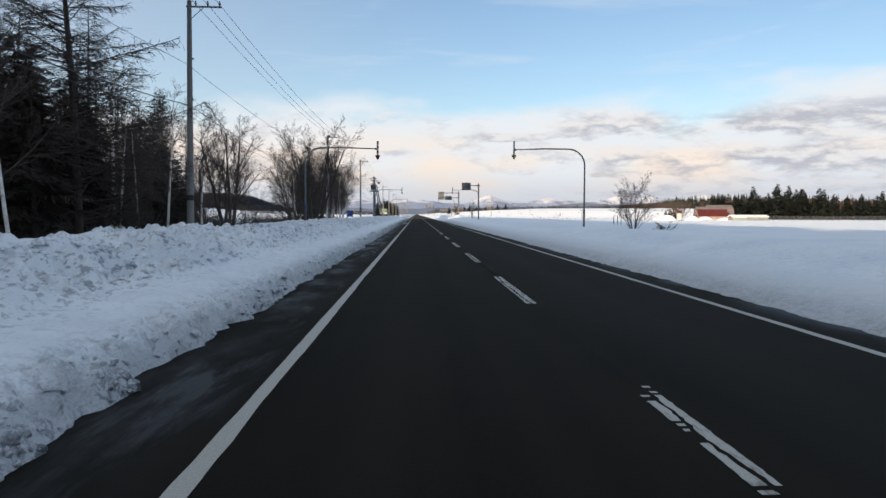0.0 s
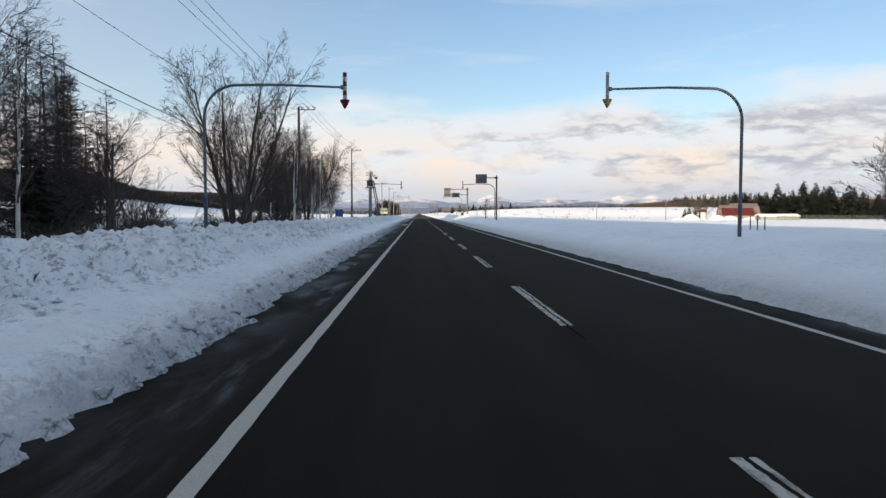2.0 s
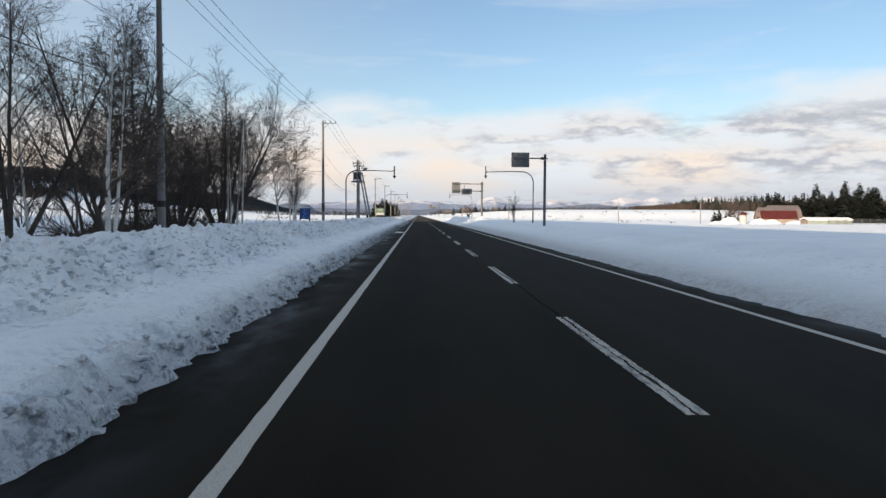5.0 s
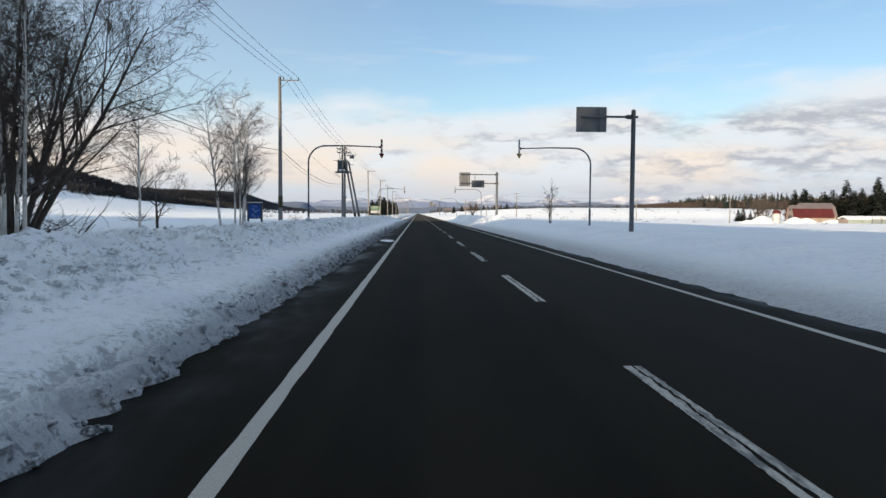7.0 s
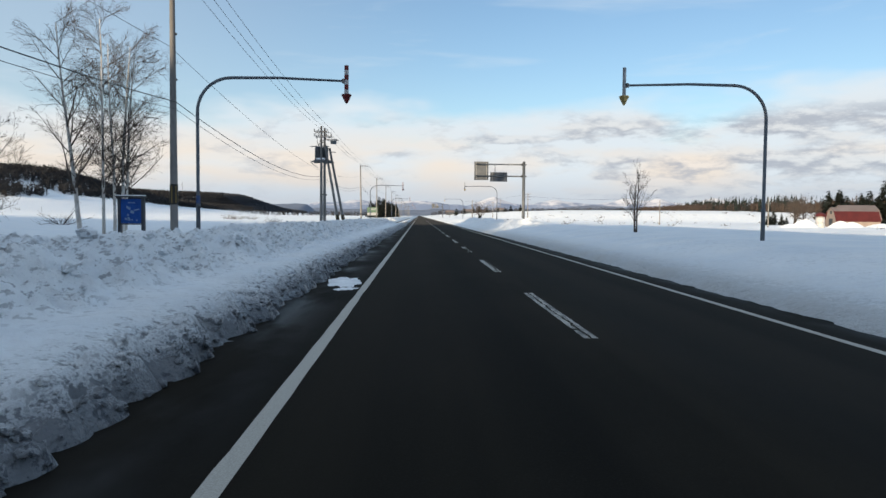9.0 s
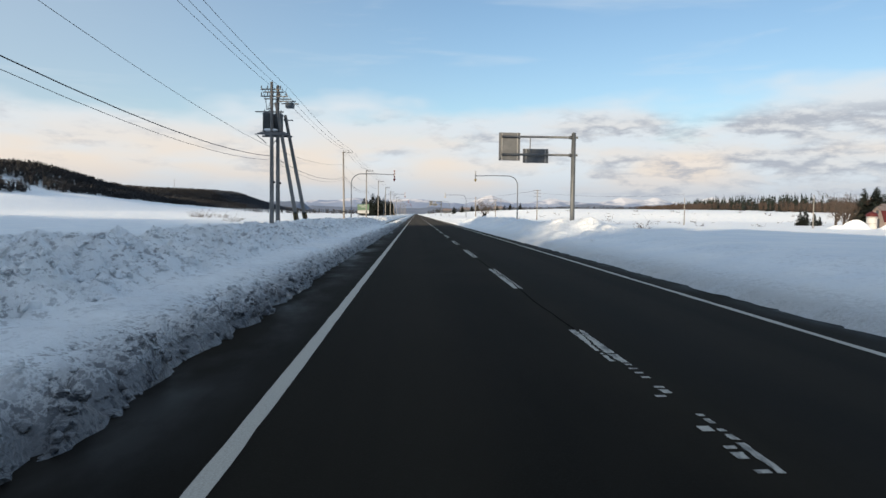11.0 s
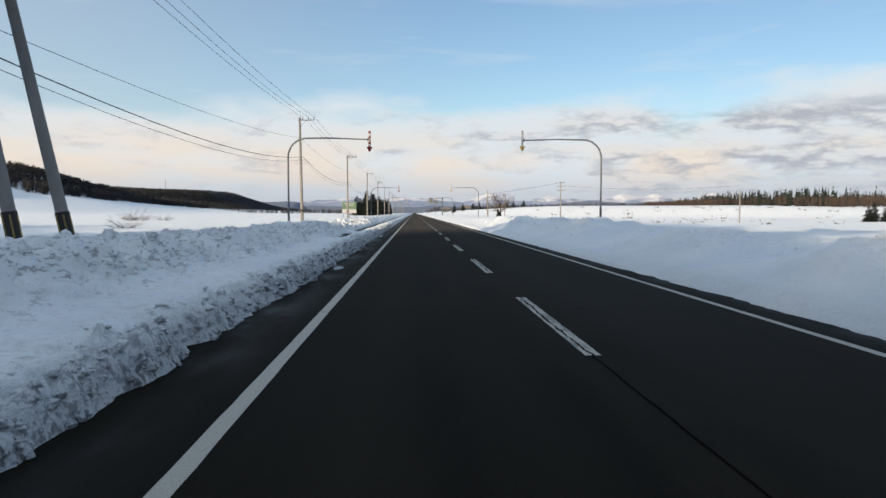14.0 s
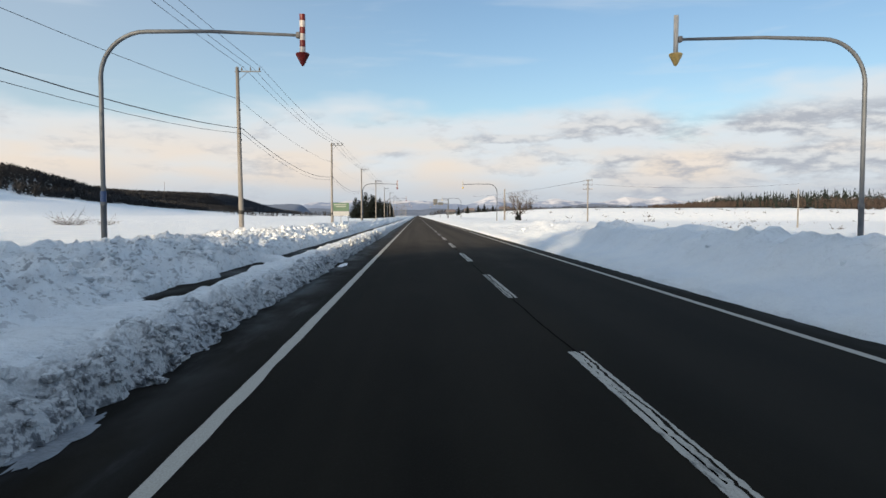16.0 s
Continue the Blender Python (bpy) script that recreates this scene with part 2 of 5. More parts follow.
def asphalt_material():
    k = Mat("worn_asphalt", (0.03, 0.03, 0.031), 0.88, 0, 0.045)
    lanes = k.noise(1.0, 3, 0.5, (1.1, 0.012, 1.0))
    blot, grit = k.noise(0.6, 5, 0.6, (1, 0.35, 1)), k.noise(60, 3, 0.7)
    base = k.mix(k.ramp(lanes, 0.35, 0.65), (0.0065, 0.0058, 0.0046), (0.0136, 0.0119, 0.0088))
    base = k.mix(k.math("MULTIPLY", k.ramp(blot, 0.45, 0.7), 0.45), base, (0.016, 0.0142, 0.0113))
    base = k.mix(k.math("MULTIPLY", k.ramp(grit, 0.5, 0.75), 0.5), base, (0.022, 0.021, 0.019))
    off = k.math("ABSOLUTE", k.axis("X"), 0.0)
    # dust along the joint and between the wheel tracks
    dust = k.math("MULTIPLY", k.math("MAXIMUM", k.ramp(off, 0.9, 0.15), k.math("MULTIPLY", k.ramp(k.math("ABSOLUTE", k.math("SUBTRACT", off, 1.75), 0.0), 0.5, 0.1), 0.5)), k.ramp(blot, 0.36, 0.62))
    base = k.mix(k.math("MULTIPLY", dust, 0.4), base, (0.021, 0.0175, 0.0125))
    # the opposite lane is lighter and greyer
    base = k.mix(k.math("MULTIPLY", k.ramp(k.axis("X"), 0.15, 0.9), 0.25), base, (0.026, 0.0255, 0.0235))
    wet = k.math("MULTIPLY", k.ramp(off, 3.3, 4.1), k.ramp(k.noise(0.8, 4, 0.6, (1, 0.4, 1)), 0.38, 0.6))
    base = k.mix(k.math("MULTIPLY", wet, 0.6), base, (0.007, 0.0075, 0.0085))
    film = k.math("ADD", k.math("MULTIPLY", k.noise(0.55, 5, 0.62, (1.5, 0.28, 1), 0.6), 0.75), k.math("MULTIPLY", k.noise(3.5, 4, 0.65, (1.6, 0.3, 1)), 0.25))
    film = k.math("MULTIPLY", k.math("MULTIPLY", k.ramp(film, 0.50, 0.60), k.ramp(off, 3.38, 3.6)), k.ramp(k.axis("X"), 0.0, -1.0))
    film = k.math("MULTIPLY", film, k.math("MAXIMUM", k.ramp(k.axis("Y"), 66, 40), k.ramp(k.axis("Y"), 165, 190, 0.12, 0.6)))
    # far road brightened and browned from about y 215: its sunlight painted in
    sunlit_far = k.math("MULTIPLY", k.ramp(k.math("ADD", k.axis("Y"), k.math("MULTIPLY", blot, 22.0)), 226, 246), k.ramp(lanes, 0.3, 0.6, 0.55, 1.0))
    base = k.mix(sunlit_far, base, (0.060, 0.051, 0.041))
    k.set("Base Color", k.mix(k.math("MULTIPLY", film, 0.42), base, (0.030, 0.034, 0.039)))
    k.set("Roughness", k.ramp(k.math("MAXIMUM", wet, film), 0.0, 1.0, 0.9, 0.42))
    k.bump(grit, 0.25, 0.006)
    return k.m


def paint_material(name, low, high):
    k = Mat(name, (0.6, 0.6, 0.58), 0.6)
    n, streak, grit = k.noise(2.2, 6, 0.7, (3, 0.6, 1)), k.noise(11, 5, 0.7, (1.6, 0.4, 1)), k.noise(70, 3, 0.6)
    info = k.n.new("ShaderNodeObjectInfo")
    extra = k.ramp(info.outputs["Random"], 0.0, 1.0, low, high)
    worn = k.ramp(k.math("ADD", k.math("ADD", k.math("MULTIPLY", n, 0.6), k.math("MULTIPLY", streak, 0.4)), extra), 0.52, 0.62)
    tone = k.mix(k.ramp(grit, 0.35, 0.7), (0.31, 0.295, 0.26), (0.43, 0.41, 0.365))
    k.set("Base Color", k.mix(k.math("MULTIPLY", worn, 0.85), tone, (0.05, 0.05, 0.05)))
    k.bump(grit, 0.3, 0.004)
    return k.m


def birch_material():
    k = Mat("birch_bark", (0.62, 0.60, 0.56), 0.75)
    bands = k.noise(7, 4, 0.6, (1, 1, 5))
    blot = k.noise(1.6, 3, 0.6)
    white = k.mix(k.ramp(blot, 0.35, 0.65), (0.42, 0.39, 0.36), (0.68, 0.66, 0.62))
    k.set("Base Color", k.mix(k.ramp(bands, 0.60, 0.68), white, (0.06, 0.05, 0.045)))
    k.bump(bands, 0.4, 0.01)
    return k.m


SNOW = snow_material()
ASPHALT = asphalt_material()
PAINT = paint_material("worn_road_paint", 0.0, 0.08)
PAINT_EDGE = paint_material("edge_line_paint", -0.13, -0.10)
BIRCH = birch_material()
TAR = Mat("tar_crack", (0.005, 0.005, 0.005), 0.9, 0, 0.0).m
ICE = two_tone("road_slush", (0.02, 0.022, 0.025), (0.09, 0.10, 0.11), 2.5, 0.7, bump=0.5)
CLOD = two_tone("snow_clods", (0.62, 0.64, 0.67), (0.85, 0.86, 0.88), 3.0, 0.7, bump=0.5, dist=0.02)
DIRTY_ICE = two_tone("dirty_ice", (0.09, 0.105, 0.125), (0.26, 0.29, 0.33), 3.0, 0.4, bump=0.5, dist=0.02)
GALV = two_tone("galvanised_steel", (0.085, 0.098, 0.115), (0.125, 0.14, 0.16), 4.0, 0.6, 0.3, bump=0.05)
POLE_STEEL = two_tone("grey_painted_steel", (0.075, 0.085, 0.095), (0.115, 0.125, 0.135), 3.0, 0.5, 0.2, bump=0.05)
CONCRETE = two_tone("pole_concrete", (0.14, 0.138, 0.135), (0.21, 0.205, 0.2), 1.2, 0.85, stretch=(1, 1, 0.4))
RUST = two_tone("dull_iron", (0.10, 0.10, 0.11), (0.17, 0.17, 0.17), 6.0, 0.6, 0.3)
DARK_IRON = two_tone("dark_bolted_iron", (0.03, 0.034, 0.04), (0.055, 0.06, 0.068), 7.0, 0.55, 0.3)
RAIL = two_tone("bright_aluminium_rail", (0.20, 0.21, 0.22), (0.30, 0.31, 0.32), 6.0, 0.5, 0.3, bump=0.04)
CERAMIC = Mat("brown_white_ceramic", (0.09, 0.085, 0.08), 0.25).m
CABLE = Mat("black_cable", (0.022, 0.022, 0.024), 0.6).m
SIGN_BACK = two_tone("sign_aluminium", (0.08, 0.088, 0.098), (0.118, 0.126, 0.138), 2.5, 0.5, 0.3, bump=0.04)
RED = two_tone("weathered_red", (0.085, 0.010, 0.011), (0.15, 0.016, 0.016), 6, 0.5)
WHITE = two_tone("weathered_white", (0.34, 0.35, 0.36), (0.46, 0.46, 0.46), 5, 0.5)
YELLOW = two_tone("faded_yellow", (0.32, 0.24, 0.09), (0.44, 0.33, 0.13), 6, 0.5)
PALE = two_tone("pale_grey_plastic", (0.22, 0.235, 0.25), (0.31, 0.325, 0.34), 6, 0.5)
BLACK = Mat("black_band", (0.02, 0.02, 0.02), 0.6).m
BAND_YELLOW = two_tone("yellow_band", (0.17, 0.12, 0.03), (0.24, 0.17, 0.05), 8, 0.5)
BARK = two_tone("grey_brown_bark", (0.035, 0.029, 0.025), (0.085, 0.070, 0.060), 5, 0.9, stretch=(1, 1, 0.3), bump=0.6)
TWIG = two_tone("bare_twigs", (0.040, 0.031, 0.026), (0.080, 0.062, 0.052), 2, 0.85)
TWIG_LIGHT = two_tone("pale_bare_twigs", (0.050, 0.040, 0.034), (0.095, 0.075, 0.063), 2, 0.85)
LARCH = two_tone("larch_bark", (0.026, 0.021, 0.018), (0.060, 0.047, 0.040), 4, 0.9, stretch=(1, 1, 0.3), bump=0.5)
NEEDLE = two_tone("dark_needles", (0.024, 0.020, 0.016), (0.050, 0.042, 0.032), 1.5, 0.8)
NEEDLE_FAR = two_tone("spruce_needles", (0.007, 0.012, 0.011), (0.016, 0.023, 0.019), 0.5, 0.8)
WOOD_FAR = two_tone("bare_wood_brown", (0.038, 0.028, 0.024), (0.075, 0.055, 0.045), 0.05, 0.95)
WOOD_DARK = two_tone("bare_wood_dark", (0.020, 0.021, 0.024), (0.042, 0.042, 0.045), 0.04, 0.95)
# far version of the dark wood, shifted blue-grey: distance haze put into the colour
WOOD_HAZE = two_tone("far_wood_haze_tint", (0.035, 0.042, 0.056), (0.055, 0.062, 0.078), 0.04, 0.95)
# wooded hills coloured pale blue to stand in for air haze
HAZE_HILL = two_tone("far_hill_haze_tint", (0.10, 0.13, 0.19), (0.17, 0.20, 0.26), 0.01, 1.0, bump=0.0)
BARN_RED = two_tone("barn_red_metal", (0.05, 0.010, 0.010), (0.08, 0.015, 0.014), 0.6, 0.5)
BARN_GREY = two_tone("grey_roof_metal", (0.11, 0.09, 0.085), (0.16, 0.135, 0.13), 0.5, 0.5)
BARN_WALL = two_tone("pale_board_wall", (0.20, 0.165, 0.145), (0.30, 0.25, 0.22), 0.8, 0.8)
DARK_WOOD = two_tone("dark_stained_wood", (0.030, 0.036, 0.045), (0.055, 0.062, 0.072), 8, 0.6, stretch=(1, 1, 0.2))
POSTER_BLUE = two_tone("poster_blue", (0.007, 0.045, 0.20), (0.012, 0.07, 0.30), 3, 0.35)
POSTER_LIGHT = two_tone("poster_pale", (0.10, 0.16, 0.28), (0.22, 0.30, 0.42), 4, 0.4)
GREEN_BOARD = two_tone("green_board", (0.05, 0.095, 0.065), (0.075, 0.13, 0.09), 1, 0.6)
TARP = two_tone("pale_film", (0.17, 0.21, 0.20), (0.26, 0.30, 0.29), 0.7, 0.4)
STICKER = Mat("blue_sticker", (0.03, 0.06, 0.15), 0.4).m


# ---------------------------------------------------------------- mesh helpers
_RINGS = {}


def ring_faces(n, sides):
    """Quads between n rings of that many points."""
    if (n, sides) not in _RINGS:
        i, j = np.meshgrid(np.arange(n - 1), np.arange(sides), indexing="ij")
        k = (j + 1) % sides
        _RINGS[n, sides] = np.stack([i * sides + j, i * sides + k, (i + 1) * sides + k, (i + 1) * sides + j], -1).reshape(-1, 4)
    return _RINGS[n, sides]


class Shape:
    """Collects vertices and faces of one mesh."""

    def __init__(self):
        self.v, self.f, self.count = [], [], 0

    def add(self, verts, faces):
        self.v.append(np.asarray(verts, float).reshape(-1, 3))
        by_size = {}
        if isinstance(faces, np.ndarray):
            by_size[faces.shape[1]] = faces
        else:
            for face in faces:
                by_size.setdefault(len(face), []).append(tuple(face))
        for block in by_size.values():
            self.f.append(np.asarray(block, np.int64) + self.count)
        self.count += len(self.v[-1])
        return self

    def tube(self, path, radii, sides=8, caps=True):
        path = np.asarray(path, float)
        n = len(path)
        radii = np.broadcast_to(np.asarray(radii, float), (n,))
        tang = np.empty_like(path)
        tang[1:-1] = path[2:] - path[:-2]
        tang[0], tang[-1] = path[1] - path[0], path[-1] - path[-2]
        tang /= np.sqrt((tang * tang).sum(1))[:, None] + 1e-12
        ref = np.eye(3)[int(np.argmin(np.abs(tang).max(0)))]
        a = np.stack([tang[:, 1] * ref[2] - tang[:, 2] * ref[1], tang[:, 2] * ref[0] - tang[:, 0] * ref[2], tang[:, 0] * ref[1] - tang[:, 1] * ref[0]], 1)
        a /= np.sqrt((a * a).sum(1))[:, None] + 1e-12
        b = np.stack([tang[:, 1] * a[:, 2] - tang[:, 2] * a[:, 1], tang[:, 2] * a[:, 0] - tang[:, 0] * a[:, 2], tang[:, 0] * a[:, 1] - tang[:, 1] * a[:, 0]], 1)
        ang = np.arange(sides) * 2 * math.pi / sides
        ring = a[:, None, :] * np.cos(ang)[None, :, None] + b[:, None, :] * np.sin(ang)[None, :, None]
        verts = (path[:, None, :] + ring * radii[:, None, None]).reshape(-1, 3)
        k = self.count
        self.add(verts, ring_faces(n, sides))
        if caps:
            self.f.append(np.array([list(range(sides))]) + k)
            self.f.append(np.array([[(n - 1) * sides + j for j in reversed(range(sides))]]) + k)
        return self

    def box(self, centre, size, bevel=0.0, turn=None):
        bm = bmesh.new()
        bmesh.ops.create_cube(bm, size=1)
        bmesh.ops.scale(bm, vec=size, verts=bm.verts)
        if bevel:
            bmesh.ops.bevel(bm, geom=list(bm.edges), offset=bevel, segments=1, affect="EDGES")
        m = Matrix.Translation(centre) @ (turn or Matrix())
        bmesh.ops.transform(bm, matrix=m, verts=bm.verts)
        bm.verts.index_update()
        self.add([v.co[:] for v in bm.verts], [[v.index for v in f.verts] for f in bm.faces])
        bm.free()
        return self

    def mesh(self, name, material, smooth=False):
        me = bpy.data.meshes.new(name)
        verts = np.concatenate(self.v)
        loops = np.concatenate([b.ravel() for b in self.f]).astype(np.int32)
        sizes = np.concatenate([np.full(len(b), b.shape[1]) for b in self.f])
        starts = np.concatenate([[0], np.cumsum(sizes)[:-1]]).astype(np.int32)
        me.vertices.add(len(verts))
        me.vertices.foreach_set("co", verts.ravel())
        me.loops.add(len(loops))
        me.loops.foreach_set("vertex_index", loops)
        me.polygons.add(len(sizes))
        me.polygons.foreach_set("loop_start", starts)
        me.update(calc_edges=True)
        me.polygons.foreach_set("use_smooth", np.full(len(sizes), bool(smooth)))
        me.materials.append(material)
        me.validate()
        return me


def part(name, shape, material, parent, label="", smooth=False):
    ob = new(name, shape.mesh(name, material, smooth))
    ob.parent = parent
    if label:
        tagged(ob, label)
    return ob


def thing(name, at, label, category, group="", kind="", turn=0.0):
    ob = new(name)
    ob.empty_display_size = 0.3
    ob.matrix_basis = pose(*at, 0, 0, turn)
    return tagged(ob, label, category, group, kind)


def whole(name, shape, material, label, category="", group="", kind="", smooth=False):
    return tagged(new(name, shape.mesh(name, material, smooth)), label, category, group, kind)


_rng = np.random.default_rng(11)
_table = _rng.random((256, 256))


def vnoise(x, y):
    """Smooth value noise from 0 to 1 on arrays."""
    xi, yi = np.floor(x).astype(int), np.floor(y).astype(int)
    fx, fy = x - xi, y - yi
    fx, fy = fx * fx * (3 - 2 * fx), fy * fy * (3 - 2 * fy)
    x0, x1, y0, y1 = xi & 255, (xi + 1) & 255, yi & 255, (yi + 1) & 255
    return (_table[x0, y0] * (1 - fx) + _table[x1, y0] * fx) * (1 - fy) + (_table[x0, y1] * (1 - fx) + _table[x1, y1] * fx) * fy


def fbm(x, y, octaves=4, gain=0.5):
    total, amp, norm = 0.0, 1.0, 0.0
    for k in range(octaves):
        total = total + amp * vnoise(x * 2**k + 17.3 * k, y * 2**k + 5.1 * k)
        norm += amp
        amp *= gain
    return total / norm


def step(a, b, x):
    t = np.clip((x - a) / (b - a), 0, 1)
    return t * t * (3 - 2 * t)


# ---------------------------------------------------------------- ground
def ground_height(x, y):
    """Height of the snow at arrays of x, y: banks along the road, fields, hills."""
    x, y = np.asarray(x, float), np.asarray(y, float)
    # ---- left: ragged edge, ploughed shelf, rough bank, lower field
    d = -x - 4.36 + 0.22 * (fbm(y / 2.6, x * 0 + 3.1, 4) - 0.5) + 0.24 * (fbm(y / 0.5, x / 0.5, 3) - 0.5) + 0.10 * step(60, 100, y) + 0.06 * step(150, 190, y)
    shelf = 0.33 + 0.10 * (fbm(x / 2.2, y / 3.0, 3) - 0.5)
    crest = 0.82 - 0.05 * step(120, 160, y) - 0.12 * step(168, 195, y) + 0.30 * (fbm(x / 9 + 7, y / 8.0, 3) - 0.5) + 0.10 * step(40, 5, y)
    field_l = 0.30 - 0.55 * step(-14, -30, x) * step(120, 70, y) - 0.25 * step(-14, -26, x) + 0.18 * (fbm(x / 14, y / 14, 3) - 0.5)
    lip = 0.12 + 0.10 * step(130, 180, y)
    left = -0.32 + (lip + 0.32) * step(-0.12, 0.34, d) + (shelf - lip) * step(0.10, 1.35, d)
    left = left + (crest - shelf) * step(1.75, 3.3, d + 0.4 * (fbm(y / 3.1, x / 3, 2) - 0.5))
    left = left + (field_l - crest) * step(4.2, 8.5, d)
    bank = step(1.6, 2.4, d) * step(7.5, 4.5, d)
    lumps = np.abs(fbm(x / 0.75 + 3, y / 0.75, 4, 0.55) - 0.5)
    left = left + bank * (0.24 - 1.9 * lumps) + bank * 0.42 * (fbm(x / 0.34, y / 0.34, 2) - 0.5)
    near_edge = step(-0.1, 0.15, d) * step(1.0, 0.4, d)
    left = left + near_edge * (0.36 * (fbm(x / 0.30, y / 0.34, 3) - 0.5) + 0.34 * (vnoise(x / 0.16, y / 0.24) - 0.5)) + 0.11 * step(0, 0.6, d) * (fbm(x / 0.5, y / 0.5, 3) - 0.5)
    # a strip of the pavement beside the bank swept bare
    bare = step(201, 207, y) * step(0.47, 0.34, np.abs(x + 5.85 + 0.25 * (fbm(y / 4, y * 0 + 9, 3) - 0.5))) * step(0.26, 0.38, fbm(x / 2 + 40, y / 2.5, 3) + 0.12 * step(203, 215, y))
    left = left - 0.45 * bare
    # ---- right: smooth ramp of drifted snow, thrown heaps further on
    e = x - 3.66 + 0.25 * (fbm(y / 3.0, x * 0 + 8.8, 4) - 0.5) + 0.12 * (vnoise(y / 0.3, x / 0.3) - 0.5) + 0.20 * step(150, 190, y)
    field_r = 0.70 - 0.15 * step(14, 40, x) + 0.12 * (fbm(x / 12 + 3, y / 12, 3) - 0.5)
    right = -0.30 + 0.40 * step(-0.2, 0.95, e) + (field_r - 0.10) * step(0.3, 5.0, e)
    heaps = step(158, 170, y) * step(300, 230, y)
    heap = step(1.2, 3.0, e) * step(9.5, 5.0, e) * np.maximum(0, fbm(x / 3.0, y / 4.2, 3) - 0.33) * 2.0
    right = right + heaps * heap * (0.52 + 0.25 * np.abs(fbm(x / 0.7, y / 0.7, 3) - 0.5) * 4)
    right = right + 0.16 * step(0.1, 0.5, e) * step(2.2, 0.7, e) * (fbm(x / 0.4, y / 0.4, 3) - 0.5) + 0.05 * step(0, 1.0, e) * (fbm(x / 1.3, y / 2.0, 3) - 0.5) + 0.07 * heaps * step(0.8, 2.0, e) * step(9, 6, e) * (fbm(x / 0.5, y / 0.5, 3) - 0.5)
    # low step in the field and the lit slope below the far woods
    right = right - 0.25 * step(24, 34, x + 0.02 * y)
    right = right - 1.2 * step(150, 330, y + 0.6 * (x - 20)) * step(12, 60, x)
    far_r = 5.8 * step(480, 525, y - 0.12 * (x - 100) + 20 * (fbm(x / 60, y / 60, 2) - 0.5)) * step(24, 60, x)
    far_r = far_r + 4.5 * step(530, 950, y) * step(70, 170, x) + 5.0 * step(0, 700, y - 700) * step(120, 500, x)
    right = right + far_r
    # ---- hills on the left
    foot = np.interp(y, (280, 600, 820, 950, 1226, 1460, 1840, 2480, 2900), (0, 7, 18, 21, 14, 10, 8, 6, 0))
    crest_l = np.interp(y, (560, 760, 850, 950, 1050, 1140, 1226, 1340, 1460, 1840, 2060, 2300, 2480, 2640), (4, 28, 40, 48, 54, 47, 37, 34, 35, 44, 46, 29, 15, 0))
    hill = foot * step(-280, -410, x) + np.maximum(0, crest_l - foot) * step(-392, -500, x)
    left = left + 0.9 * np.exp(-(((y - 330 - 0.35 * (x + 60)) / 5.0) ** 2)) * step(-22, -34, x) * np.maximum(0, fbm(x / 6, y / 6, 3) - 0.25) * 2
    left = left + hill
    return np.where(x < 0, left, right)


def spread(a, b, n, power):
    return a + (b - a) * (np.linspace(0, 1, n) ** power)


def build_ground():
    xs = np.concatenate([-spread(680, 4300, 14, 1.6)[::-1], -spread(12.5, 655, 62, 1.7)[::-1], np.arange(-12.4, -9.5, 0.14), np.arange(-9.4, -3.9, 0.08), [-3.2, 0.0, 3.2], np.arange(3.8, 6.6, 0.12), np.arange(6.7, 12.4, 0.2), spread(12.5, 4300, 44, 3.2)])
    ys = np.concatenate([-spread(0, 500, 16, 2.0)[::-1][:-1], np.arange(2.0, 225, 0.145), spread(225.2, 4700, 160, 2.6)])
    gx, gy = np.meshgrid(xs, ys)
    gz = ground_height(gx, gy)
    gz = np.where(np.abs(gx) < 3.9, -0.35, gz)
    nx, ny = len(xs), len(ys)
    me = bpy.data.meshes.new("ground")
    me.vertices.add(nx * ny)
    me.vertices.foreach_set("co", np.stack([gx, gy, gz], -1).ravel())
    i = (np.arange(ny - 1)[:, None] * nx + np.arange(nx - 1)[None, :]).ravel()
    quads = np.stack([i, i + 1, i + nx + 1, i + nx], 1).astype(np.int32)
    me.loops.add(quads.size)
    me.loops.foreach_set("vertex_index", quads.ravel())
    me.polygons.add(len(quads))
    me.polygons.foreach_set("loop_start", np.arange(0, quads.size, 4, dtype=np.int32))
    me.update(calc_edges=True)
    me.polygons.foreach_set("use_smooth", np.ones(len(quads), bool))
    me.materials.append(SNOW)
    return tagged(new("ground", me), "snow-covered fields with ploughed banks along the road", "ground", kind="structure")


ground = build_ground()


def road_z(x):
    return -0.02 * abs(x)


def build_road():
    xs = [-4.75, -3.25, -1.6, 0.0, 1.6, 3.25, 4.75]
    ys = list(range(-60, 300, 20)) + [300, 400, 600, 1000, 1800, 3200, 4700]
    verts = [(x, y, road_z(x)) for y in ys for x in xs]
    n = len(xs)
    faces = [(j * n + i, j * n + i + 1, (j + 1) * n + i + 1, (j + 1) * n + i) for j in range(len(ys) - 1) for i in range(n - 1)]
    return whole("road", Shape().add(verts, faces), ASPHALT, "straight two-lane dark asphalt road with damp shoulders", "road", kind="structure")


road = build_road()


